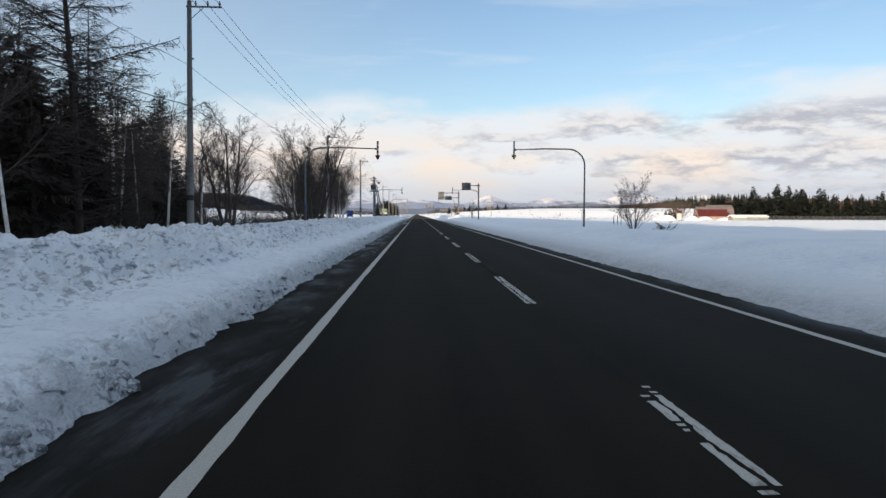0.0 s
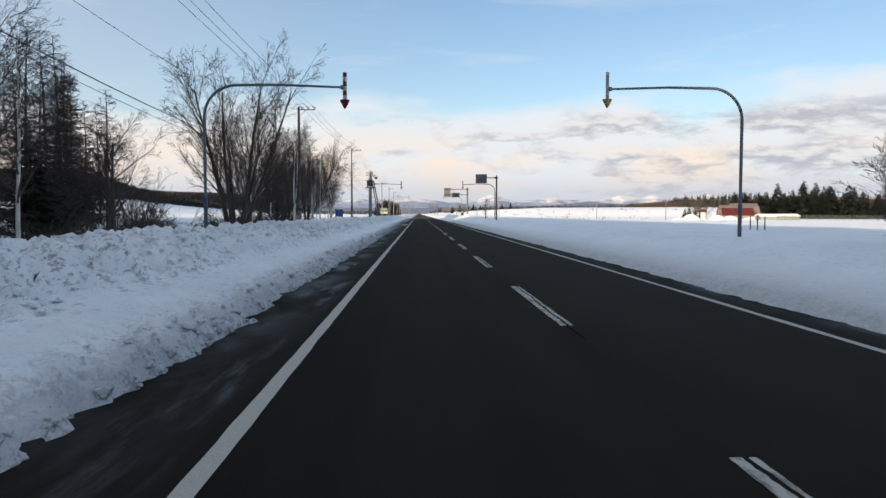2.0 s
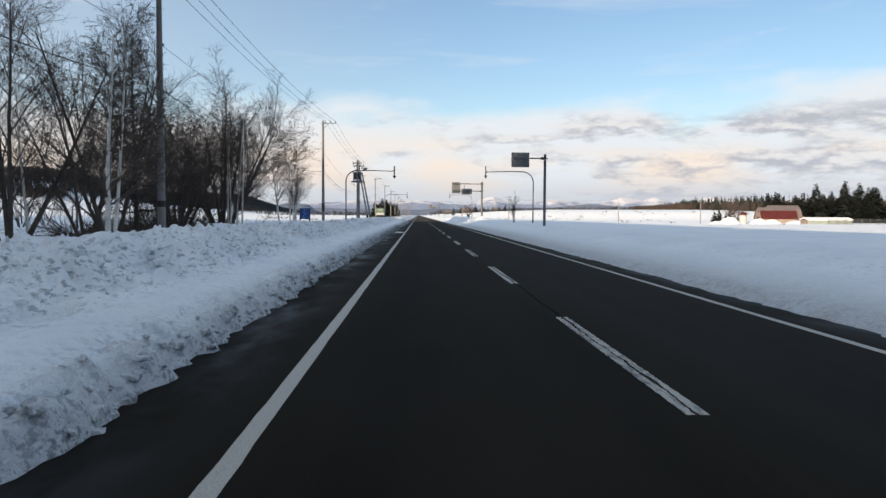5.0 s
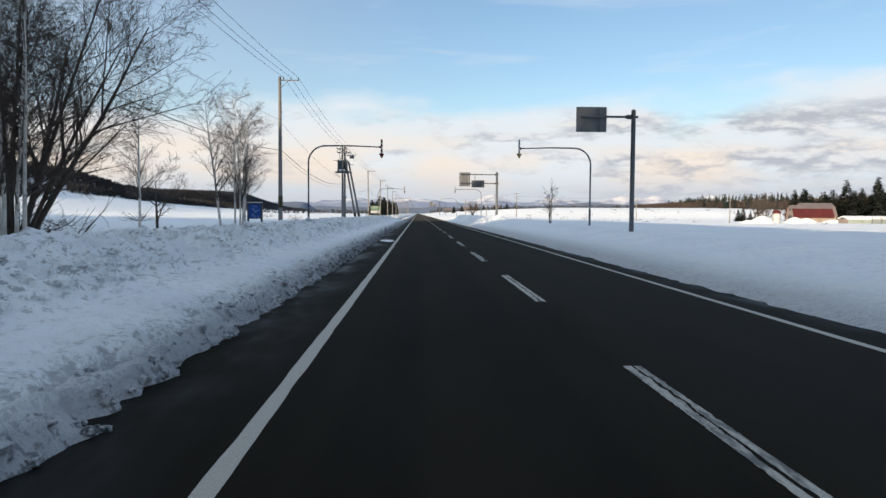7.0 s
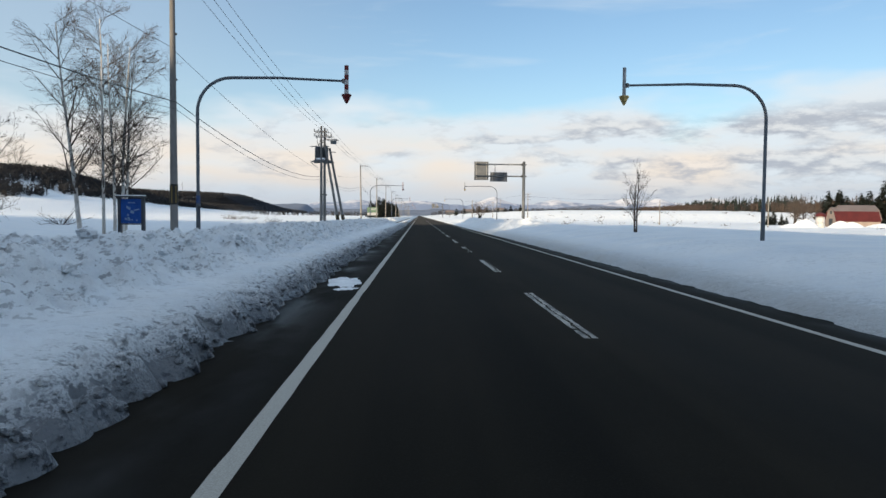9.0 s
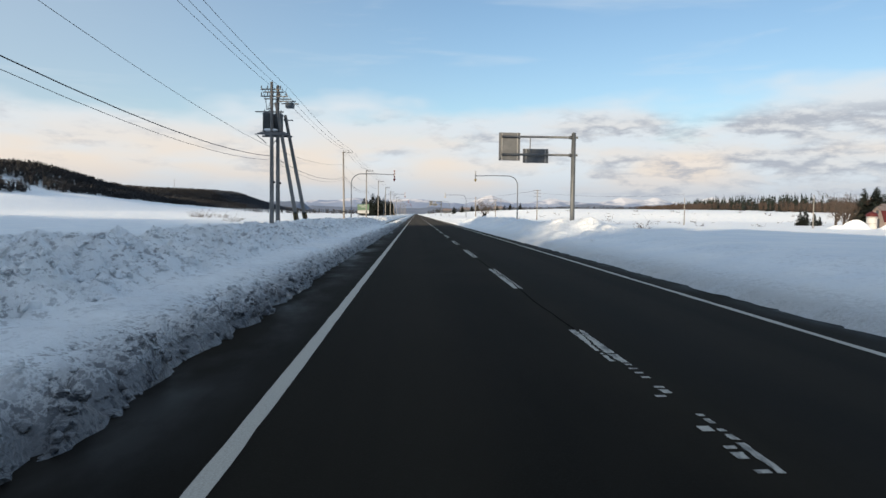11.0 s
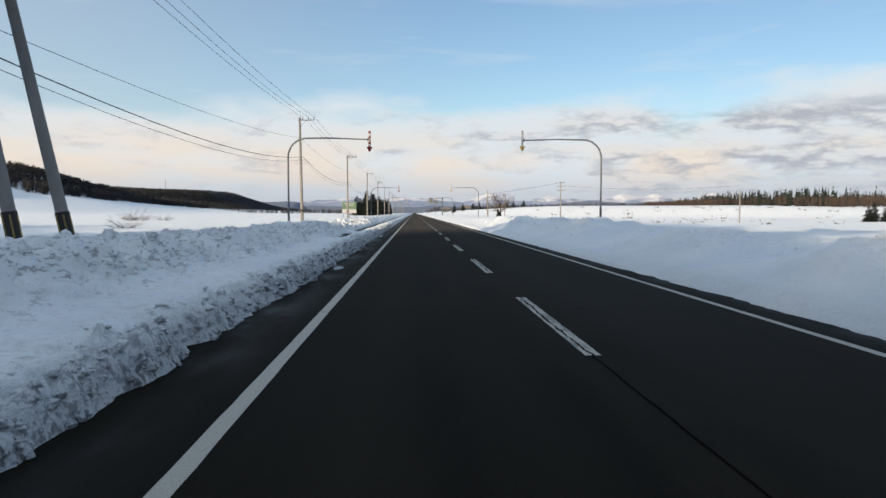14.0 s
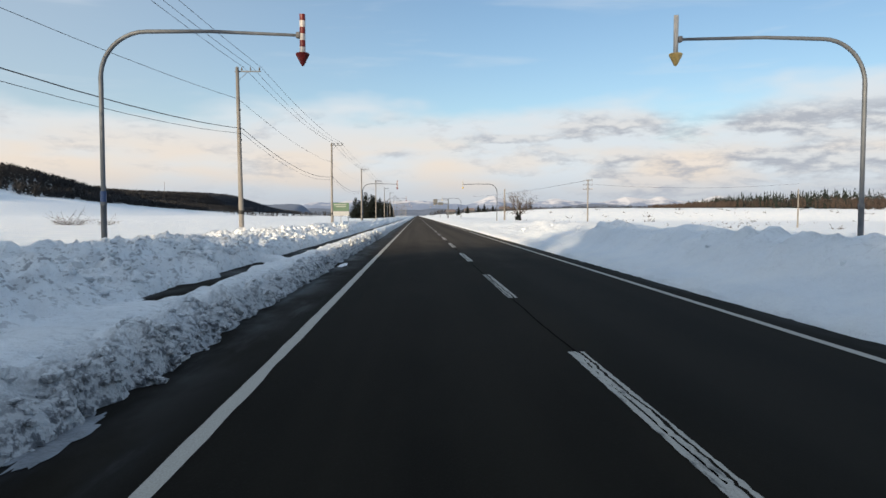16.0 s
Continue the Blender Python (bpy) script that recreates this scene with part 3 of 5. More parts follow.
def ragged_strip(x0, x1, y0, y1, lift, rng, step_len=0.35, rag=0.003):
    """A thin painted strip with slightly uneven sides, on the crowned road."""
    n = max(2, int((y1 - y0) / step_len) + 1)
    ys = np.linspace(y0, y1, n)
    chip = 0.02 * np.maximum(0, fbm(ys * 0.55, ys * 0 + x0, 4) - 0.56) / 0.2
    l = x0 + rng.normal(0, rag, n) + 0.4 * chip
    r = x1 + rng.normal(0, rag, n) - chip
    verts = [p for i in range(n) for p in ((l[i], ys[i], road_z(l[i]) + lift), (r[i], ys[i], road_z(r[i]) + lift))]
    faces = [(2 * i, 2 * i + 1, 2 * i + 3, 2 * i + 2) for i in range(n - 1)]
    return verts, faces


rng = np.random.default_rng(5)
for x0, wide in ((-3.25, 0.15), (3.25, 0.14)):
    s = Shape()
    s.add(*ragged_strip(x0 - wide / 2, x0 + wide / 2, -30, 260, 0.005, rng))
    s.add(*ragged_strip(x0 - wide / 2, x0 + wide / 2, 260, 3000, 0.02, rng, 40, 0.0))
    part("edge_line", s, PAINT_EDGE, road, "solid white painted edge line")


def dash(y0, y1, lift, rng, flaking):
    """A painted dash split lengthwise by a jagged crack; flakes are missing where it is worn."""
    s = Shape()
    n = int((y1 - y0) / 0.06)
    ys = np.linspace(y0, y1, n + 1)
    walk_ = np.cumsum(rng.normal(0, 0.006, n + 1))
    walk_ -= np.linspace(walk_[0], walk_[-1], n + 1)
    mid = rng.uniform(-0.005, 0.03) + 0.9 * walk_ + rng.normal(0, 0.003, n + 1)
    half = 0.006 + 0.013 * vnoise(ys * 2.3 + 9, ys * 0 + y0) + np.abs(rng.normal(0, 0.004, n + 1))
    rough = rng.normal(0, 0.0035, (2, n + 1))
    wear = fbm(ys * 0.9 + y0, ys * 0 + 2.7, 4)
    for side, (l, r) in enumerate(((-0.088 + rough[0], mid - half), (mid + half, 0.088 + rough[1]))):
        l, r = np.minimum(l, r - 0.004), np.maximum(r, l + 0.004)
        for i in range(n):
            if wear[i] + rng.normal(0, 0.05) - 0.05 * side > flaking:
                continue
            at = [(l[i], ys[i]), (r[i], ys[i]), (r[i + 1], ys[i + 1]), (l[i + 1], ys[i + 1])]
            s.add([(x, y, road_z(x) + lift) for x, y in at], [(0, 1, 2, 3)])
    return s


for k in range(1, 64):
    y1 = 10.0 * k
    flaking = {1: 0.50, 2: 0.53, 14: 0.55}.get(k, 0.85)
    if y1 < 260:
        s = dash(y1 - 5, y1, 0.005, rng, flaking)
    else:
        s = Shape()
        s.add(*ragged_strip(-0.085, -0.016, y1 - 5, y1, 0.02, rng, 0.5, 0.0035))
        s.add(*ragged_strip(0.016, 0.085, y1 - 5, y1, 0.02, rng, 0.5, 0.0035))
    part("centre_dash", s, PAINT, road, "worn white dash split by a centre crack")
s = Shape()
for y0, y1 in ((20, 25), (34, 36), (70, 76), (140, 156), (161, 178), (186, 236)):
    n = int((y1 - y0) / 0.3)
    ys = np.linspace(y0, y1, n)
    mid = np.cumsum(rng.normal(0, 0.006, n))
    mid -= np.linspace(mid[0], mid[-1], n)
    verts = [p for i in range(n) for p in ((mid[i] - 0.010, ys[i], 0.004), (mid[i] + 0.010, ys[i], 0.004))]
    s.add(verts, [(2 * i, 2 * i + 1, 2 * i + 3, 2 * i + 2) for i in range(n - 1)])
for yc in (148.2, 178.7, 84.5):
    xs = np.linspace(-3.9, 3.9, 40)
    wob = yc + np.cumsum(rng.normal(0, 0.02, 40))
    verts = [p for i in range(40) for p in ((xs[i], wob[i] - 0.007, road_z(xs[i]) + 0.0065), (xs[i], wob[i] + 0.007, road_z(xs[i]) + 0.0065))]
    s.add(verts, [(2 * i, 2 * i + 1, 2 * i + 3, 2 * i + 2) for i in range(39)])
part("crack", s, TAR, road, "dark thin crack in the asphalt")


def slush_patch(x, y, w, l, material=ICE, h=0.012):
    n = 44
    a = np.linspace(0, 2 * math.pi, n, endpoint=False)
    r = 0.30 + 1.05 * np.array([fbm(np.array([math.cos(t) * 2.4 + x * 3]), np.array([math.sin(t) * 2.4 + y]), 3)[0] for t in a])
    outer = [(x + math.cos(t) * w * q, y + math.sin(t) * l * q, road_z(x + math.cos(t) * w * q) + 0.007) for t, q in zip(a, r)]
    inner = [(x + math.cos(t) * w * q * 0.8, y + math.sin(t) * l * q * 0.8, road_z(x) + 0.007 + h) for t, q in zip(a, r)]
    faces = [(i, (i + 1) % n, n + (i + 1) % n, n + i) for i in range(n)] + [tuple(range(n, 2 * n))]
    whole("slush_patch", Shape().add(outer + inner, faces), material, "frozen grey slush patch on the road shoulder", "slush", "shoulder slush", smooth=True)


for x, y, w, l, m in ((-4.1, 45.5, 0.22, 0.8, ICE), (-3.92, 47.2, 0.10, 0.3, ICE), (-3.82, 122.8, 0.44, 1.4, CLOD), (-3.62, 121.2, 0.25, 0.35, CLOD), (-4.22, 197.4, 0.16, 0.8, DIRTY_ICE), (-4.0, 187.6, 0.18, 0.6, DIRTY_ICE), (-4.05, 214.5, 0.14, 1.0, CLOD)):
    slush_patch(x, y, w, l, m)

# bare pavement showing between the snow shelf and the bank
s = Shape()
ys = list(range(196, 420, 8))
s.add([p for y in ys for p in ((-6.6, y, 0.17), (-4.9, y, 0.17))], [(2 * i, 2 * i + 1, 2 * i + 3, 2 * i + 2) for i in range(len(ys) - 1)])
whole("pavement", s, ASPHALT, "dark wet asphalt footway, mostly under snow", "pavement", kind="structure")


def snow_clods():
    rng = np.random.default_rng(21)
    bm = bmesh.new()
    bmesh.ops.create_icosphere(bm, subdivisions=1, radius=1)
    base = np.array([v.co[:] for v in bm.verts])
    bm.verts.index_update()
    faces = [[v.index for v in f.verts] for f in bm.faces]
    bm.free()
    bank, edge = Shape(), Shape()
    n = 27000
    kind = np.where(rng.random(n) < 0.72, 0, 1 + np.arange(n) % 2)
    y = rng.uniform(2, 245, n)
    x = np.where(kind == 0, -4.12 - np.abs(rng.normal(0, 0.30, n)), -6.3 - np.abs(rng.normal(0, 1.0, n)))
    r = np.where(kind == 0, np.minimum(0.085, 0.014 + rng.gamma(1.6, 0.017, n)), np.minimum(0.12, 0.03 + rng.gamma(1.5, 0.034, n)))
    right = (kind == 2) & (rng.random(n) < 0.07) & (y > 162)
    x = np.where(right, 5.6 + np.abs(rng.normal(0, 1.4, n)), x)
    keep = (kind == 0) | (fbm(x / 1.6 + 5, y / 1.6, 3) > 0.47)
    z = ground_height(x, y)
    faces = np.array(faces)
    for i in np.nonzero(keep)[0]:
        if kind[i] == 0 and z[i] < road_z(x[i]):
            continue
        p = base * rng.uniform(0.6, 1.3, 3) * (1 + rng.normal(0, 0.18, (len(base), 1)))
        t = rng.uniform(0, 6.3)
        c, sn = math.cos(t), math.sin(t)
        q = np.stack([p[:, 0] * c - p[:, 1] * sn, p[:, 0] * sn + p[:, 1] * c, p[:, 2] * 0.75], 1)
        (edge if kind[i] == 0 else bank).add(q * r[i] + (x[i], y[i], z[i]), faces)
    whole("snow_clods", bank, SNOW, "broken lumps of ploughed snow on the bank", "snow", kind="stuff")
    whole("ice_crumbs", edge, SNOW, "dirty ice crumbs along the road edge", "ice", kind="stuff")


snow_clods()


def gz(x, y):
    return float(ground_height(np.array([x]), np.array([y]))[0])


# ---------------------------------------------------------------- snow delineator posts
def arrow_post(side):
    """side -1: red and white face; +1: pale back with a yellow head. Origin at the foot; the arm reaches over the road."""
    left = side < 0
    root = thing("arrow_post", (side * 9.3, 0, 0), "grey arched steel post with %s down arrow" % ("red-and-white" if left else "pale yellow-tipped"), "delineator post", "snow delineator posts")
    i = -side
    part("post", Shape().tube([(0, 0, -0.6), (0, 0, 1.75)], 0.069, 12), GALV, root, smooth=True)
    part("collar", Shape().tube([(0, 0, 1.72), (0, 0, 1.80)], 0.077, 12), GALV, root)
    ax, up = i * (4.78 if left else 4.77), (0.05 if left else 0.13)
    bend = [(0, 0, 1.76), (0, 0, 4.75)]
    bend += [(i * 1.1 * (1 - math.cos(a)), 0, 4.75 + 1.1 * math.sin(a)) for a in np.linspace(0.12, math.pi / 2, 10)]
    bend += [(i * 2.6, 0, 5.87), (ax - i * 0.1, 0, 5.80)]
    part("arm", Shape().tube(bend, [0.056] * 2 + [0.052] * 10 + [0.044, 0.036], 10), GALV, root, "slender bent steel arm", smooth=True)
    if left:
        part("sticker", Shape().tube([(0, 0, 1.78), (0, 0, 2.06)], 0.0705, 12, False), STICKER, root, "small blue sticker")
    arrow = part("arrow", Shape().tube([(ax, 0, 5.28 + up), (ax, 0, 5.34 + up)], 0.076 if left else 0.064, 14), PALE, root, "down-pointing arrow")
    n = 6
    for k in range(n):
        z0, z1 = 5.32 + up + k * 0.155, 5.32 + up + (k + 1) * 0.155
        m = (WHITE if k % 2 == 0 else RED) if left else PALE
        part("band", Shape().tube([(ax, 0, z0), (ax, 0, z1 - 0.002)], 0.069 if left else 0.058, 14), m, arrow, ("white reflective band" if k % 2 == 0 else "red reflective band") if left else "")
    head = Shape().tube([(ax, 0, 5.02 + up), (ax, 0, 5.045 + up), (ax, 0, 5.30 + up), (ax, 0, 5.325 + up)], [0.012, 0.04, 0.168, 0.15], 16)
    part("head", head, RED if left else YELLOW, arrow, "red cone head" if left else "yellow cone head", smooth=False)
    part("clamp", Shape().box((ax - i * 0.1, 0, 5.80), (0.10, 0.14, 0.14), 0.015), RUST, root)
    return root


first_l, first_r = arrow_post(-1), arrow_post(1)
for n, y in enumerate((50.2, 129.6, 209.6, 289.6, 369.6, 449.6, 529.6)):
    for src, x in ((first_l, -9.26), (first_r, 9.37)):
        m = pose(x, y, 0.0)
        if n == 0:
            src.matrix_basis = m
        else:
            copy_thing(src, m)


# ---------------------------------------------------------------- power line
def insulator(root, x, y, z, name="insulator"):
    s = Shape().tube([(x, y, z), (x, y, z + 0.06), (x, y, z + 0.08), (x, y, z + 0.14), (x, y, z + 0.16), (x, y, z + 0.24)], [0.025, 0.03, 0.055, 0.055, 0.035, 0.03], 8)
    part(name, s, CERAMIC, root)


def utility_pole(top=10.9, v_arm=False, banded=False):
    root = thing("utility_pole", (0, 0, 0), "grey concrete power pole with one-sided crossarm" + (" and striped base band" if banded else ""), "utility pole", "roadside power poles")
    part("shaft", Shape().tube([(0, 0, -1.0), (0, 0, 2), (0, 0, top)], [0.165, 0.155, 0.10], 14), CONCRETE, root, smooth=True)
    part("cap", Shape().tube([(0, 0, top - 0.02), (0, 0, top + 0.04)], [0.105, 0.07], 14), RUST, root)
    part("crossarm", Shape().box((0.62, 0.14, top - 0.22), (1.62, 0.075, 0.075), 0.006), GALV, root)
    part("arm_brace", Shape().tube([(0.08, 0.12, top - 0.75), (0.62, 0.14, top - 0.25)], 0.018, 6), GALV, root)
    for x in (0.25, 0.80, 1.35):
        insulator(root, x, 0.14, top - 0.19)
        if v_arm:
            s = Shape().tube([(x - 0.1, -0.25, top + 0.05), (x, 0.14, top - 0.1), (x + 0.1, 0.5, top + 0.05)], 0.035, 6)
            part("strain_insulator", s, CERAMIC, root)
    for z in (top - 2.6, top - 4.5):
        part("bracket", Shape().box((0, 0.16, z), (0.26, 0.10, 0.08), 0.01), RUST, root)
    if banded:
        band = part("base_band", Shape().tube([(0, 0, 1.15), (0, 0, 2.0)], 0.164, 16, False), BLACK, root, "black-and-yellow warning band")
        for k in range(6):
            a = k * math.pi / 3 + 0.3
            t = Matrix.Rotation(a, 4, "Z")
            c = t @ Vector((0.164, 0, 1.57))
            part("stripe", Shape().box(c, (0.012, 0.035, 0.70), 0.0, t), BAND_YELLOW, band)
    else:
        part("plate", Shape().tube([(0, 0, 1.7), (0, 0, 1.95)], 0.162, 12, False), BLACK, root)
    return root


POLES = [(-12.5, -12.0, 11.1), (-12.5, 36.7, 11.3), (-12.6, 89.0, 10.95), (-12.45, 136.6, 11.6), (-13.0, 184.6, 10.9), (-12.85, 237.3, 10.75), (-12.8, 284.0, 10.8)] + [(-12.8, 284.0 + 48.5 * k, 10.8) for k in range(1, 14)]
plain, banded, strain = utility_pole(), utility_pole(banded=True), utility_pole(v_arm=True)
used = set()
for n, (x, y, top) in enumerate(POLES):
    if n == 4:
        continue
    src = strain if n in (2, 6, 8) else banded if n in (3, 10) else plain
    lean = {5: -0.9, 1: 0.5}.get(n, 0)
    m = pose(x, y, top - 10.9, 0, lean, 0)
    if src in used:
        copy_thing(src, m)
    else:
        used.add(src)
        src.matrix_basis = m


def sagging(points, sag, seg=12):
    out = []
    for a, b in zip(points[:-1], points[1:]):
        a, b = Vector(a), Vector(b)
        for i in range(seg):
            t = i / seg
            p = a.lerp(b, t)
            p.z -= sag * 4 * t * (1 - t)
            out.append(tuple(p))
    out.append(tuple(points[-1]))
    return out


def wire(name, pts, sag, r, label):
    whole(name, Shape().tube(sagging(pts, sag), r, 5, False), CABLE, label, "cable", "roadside cables", smooth=True)


for dx, sag in ((0.25, 0.55), (0.80, 0.6), (1.35, 0.5)):
    wire("power_wire", [(x + dx, y, top - (0.0 if n != 4 else 0.15)) for n, (x, y, top) in enumerate(POLES)], sag, 0.012, "thin black overhead power wire between poles")
LOW = {4: 6.4, 5: 8.8}
PHONE = {3: 6.15, 4: 5.7, 5: 6.95}
wire("low_voltage_wire", [(x - 0.12, y, LOW.get(n, 8.45)) for n, (x, y, top) in enumerate(POLES)], 0.55, 0.010, "thin dark overhead wire between poles")
wire("telephone_cable", [(x + 0.1, y, PHONE.get(n, 6.5)) for n, (x, y, top) in enumerate(POLES)], 0.95, 0.019, "thick black telephone cable between poles")
wire("telephone_cable", [(x + 0.1, y, PHONE.get(n, 6.5) - 0.3) for n, (x, y, top) in enumerate(POLES)], 1.0, 0.010, "thin dark telephone cable between poles")


def transformer_pole():
    root = thing("transformer_pole", (0, 0, 0), "twin concrete poles with leaning props and grey transformers", "utility pole")
    a, b = (-12.86, 184.1), (-12.70, 185.6)
    for (x, y), top in ((a, 11.15), (b, 11.15)):
        part("shaft", Shape().tube([(x, y, -0.8), (x, y, 2), (x, y, top)], [0.175, 0.165, 0.105], 14), CONCRETE, root, smooth=True)
        part("clip", Shape().box((x + 0.2, y - 0.05, 3.7), (0.12, 0.10, 0.16), 0.02), BLACK, root)
    for foot, head in (((-10.95, 184.4), (-12.55, 184.2, 9.6)), ((-10.5, 186.0), (-12.15, 185.6, 8.9))):
        lo, hi = np.array((*foot, 0.2)), np.array(head)
        lo = lo - (hi - lo) * 0.08
        prop = part("prop", Shape().tube([lo, hi], [0.16, 0.12], 14), CONCRETE, root, "leaning concrete prop", smooth=True)
        d = (hi - lo) / np.linalg.norm(hi - lo)
        c = lo + d * ((0.75 - lo[2]) / d[2])
        part("base_band", Shape().tube([c, c + d * 0.75], 0.172, 14, False), BLACK, prop, "black-and-yellow warning band")
        for k in range(6):
            t = Matrix.Rotation(k * math.pi / 3, 4, "Z")
            o = t @ Vector((0.172, 0, 0))
            part("stripe", Shape().tube([np.array(o) + c + d * 0.06, np.array(o) + c + d * 0.68], 0.022, 5), BAND_YELLOW, prop)
    for z, x0, x1 in ((10.62, -13.7, -12.2), (10.10, -13.7, -11.7), (8.95, -14.1, -12.0), (9.75, -12.4, -11.1), (8.35, -12.0, -11.3)):
        for y in (184.25, 185.45):
            if z < 9 and y > 185:
                continue
            part("crossarm", Shape().box(((x0 + x1) / 2, y, z), (x1 - x0, 0.08, 0.08), 0.008), RUST, root)
    for x in (-13.65, -13.2, -12.5, -12.25):
        insulator(root, x, 184.25, 10.66)
    for x in (-13.65, -13.2, -12.3, -11.8):
        insulator(root, x, 184.25, 10.14)
    deck = part("platform", Shape().box((-12.78, 184.9, 7.40), (1.9, 1.9, 0.08), 0.01), RUST, root, "iron transformer platform")
    for y in (184.0, 185.8):
        part("beam", Shape().box((-12.78, y, 7.30), (2.3, 0.10, 0.13), 0.01), RUST, deck)
    for x0, x1 in ((-14.1, -13.25), (-12.1, -12.75)):
        part("strut", Shape().tube([(x0, 184.1, 7.3), (x1, 184.1, 6.6)], 0.03, 6), RUST, deck)
    for x, y, w in ((-13.35, 184.75, 0.62), (-12.5, 185.0, 0.62), (-12.95, 185.4, 0.5)):
        can = Shape()
        n = 16
        ang = np.linspace(0, 2 * math.pi, n, endpoint=False)
        prof = [(1.0, 0.0), (1.0, 0.1), (0.94, 0.12), (0.94, 1.25), (1.0, 1.28), (1.0, 1.36), (0.5, 1.45)]
        verts = [(x + w / 2 * q * np.sign(math.cos(t)) * abs(math.cos(t)) ** 0.5, y + w / 2 * q * np.sign(math.sin(t)) * abs(math.sin(t)) ** 0.5, 7.52 + h) for q, h in prof for t in ang]
        faces = [(r * n + i, r * n + (i + 1) % n, (r + 1) * n + (i + 1) % n, (r + 1) * n + i) for r in range(len(prof) - 1) for i in range(n)]
        faces.append(tuple((len(prof) - 1) * n + i for i in range(n)))
        box = part("transformer", can.add(verts, faces), POLE_STEEL, root, "grey steel transformer tank")
        for k in (-0.16, 0.16):
            s = Shape().tube([(x + k, y, 8.9), (x + k, y, 9.0), (x + k, y, 9.05), (x + k, y, 9.22)], [0.03, 0.06, 0.05, 0.02], 8)
            part("bushing", s, CERAMIC, box)
        for k in range(5):
            part("fin", Shape().box((x - 0.2 + 0.1 * k, y - w / 2 - 0.02, 8.15), (0.02, 0.10, 0.9)), POLE_STEEL, box)
    part("switch_box", Shape().box((-11.55, 184.3, 9.45), (0.62, 0.5, 0.40), 0.04), POLE_STEEL, root, "grey pole switch box")
    part("snow_cap", Shape().box((-12.95, 184.25, 7.60), (1.0, 0.5, 0.20), 0.08), CLOD, root, "snow left on the platform")
    rng = np.random.default_rng(3)
    for k in range(7):
        x0 = -13.6 + 0.3 * k
        p = np.array([(x0, 184.2, 10.7), (x0 + rng.normal(0, 0.12), 184.05, 10.2 + rng.normal(0, 0.1)), (x0 * 0.6 - 13 * 0.4 + rng.normal(0, 0.1), 184.3, 9.8), (-13.2 + rng.normal(0, 0.3), 184.7, 9.15)])
        part("jumper", Shape().tube(p, 0.014, 5, False), CABLE, root)
    return root


transformer_pole()


# ---------------------------------------------------------------- road signs seen from behind
def sign_panel(root, x0, x1, z0, z1, ribs, rail=GALV):
    p = part("panel", Shape().box(((x0 + x1) / 2, 0.16, (z0 + z1) / 2), (x1 - x0, 0.018, z1 - z0), 0.004), SIGN_BACK, root, "grey aluminium back of a sign panel")
    w = x1 - x0
    for f in ribs:
        part("rail", Shape().box((x0 + w * f, 0.115, (z0 + z1) / 2), (0.06, 0.04, z1 - z0 - 0.02), 0.004), rail, p)
    for k in range(1, max(2, int((z1 - z0) / 0.32))):
        z = z0 + k * (z1 - z0) / max(2, int((z1 - z0) / 0.32))
        part("seam", Shape().box(((x0 + x1) / 2, 0.148, z), (w - 0.04, 0.008, 0.02)), POLE_STEEL, p)
    s = Shape()
    for z in (z0, z1):
        s.box(((x0 + x1) / 2, 0.15, z), (w, 0.035, 0.025))
    for x in (x0, x1):
        s.box((x, 0.15, (z0 + z1) / 2), (0.025, 0.035, z1 - z0))
    part("rim", s, GALV, p)
    return p


def arm(root, x0, x1, z, r):
    part("arm", Shape().tube([(x0, 0, z), (x1, 0, z)], r, 12), POLE_STEEL, root, smooth=True)
    part("flange", Shape().tube([(x1 - 0.62, 0, z), (x1 - 0.5, 0, z), (x1 - 0.36, 0, z), (x1 - 0.25, 0, z)], [r + 0.01, r + 0.055, r + 0.055, r + 0.01], 12), DARK_IRON, root)


def single_sign():
    root = thing("overhead_sign", (8.15, 116.5, 0), "grey steel post with one arm and one sign panel", "road sign", "overhead signs")
    part("post", Shape().tube([(0, 0, -0.4), (0, 0, 6.42)], [0.115, 0.105], 14), POLE_STEEL, root, smooth=True)
    part("post_cap", Shape().tube([(0, 0, 6.40), (0, 0, 6.47)], [0.11, 0.06], 14), POLE_STEEL, root)
    arm(root, -2.55, 0.22, 6.12, 0.055)
    sign_panel(root, -2.70, -1.27, 5.42, 6.58, (0.22, 0.78))
    return root


def double_sign():
    root = thing("overhead_sign", (8.72, 179.0, 0), "thick grey post with two arms and two sign panels", "road sign", "overhead signs")
    part("post", Shape().tube([(0, 0, -0.4), (0, 0, 7.1)], [0.165, 0.15], 16), POLE_STEEL, root, smooth=True)
    part("post_cap", Shape().tube([(0, 0, 7.08), (0, 0, 7.17)], [0.155, 0.08], 16), POLE_STEEL, root)
    arm(root, -4.95, 0.28, 6.83, 0.075)
    arm(root, -4.95, 0.28, 5.62, 0.075)
    part("hanger", Shape().tube([(-3.0, 0, 5.6), (-3.0, 0, 6.8)], 0.035, 8), POLE_STEEL, root)
    sign_panel(root, -5.12, -3.68, 5.22, 7.10, (0.14, 0.88), RAIL)
    sign_panel(root, -3.46, -1.72, 5.08, 6.02, (0.12, 0.88), RAIL)
    return root


s1, s2 = single_sign(), double_sign()
copy_thing(s2, pose(8.9, 432, 0.0))


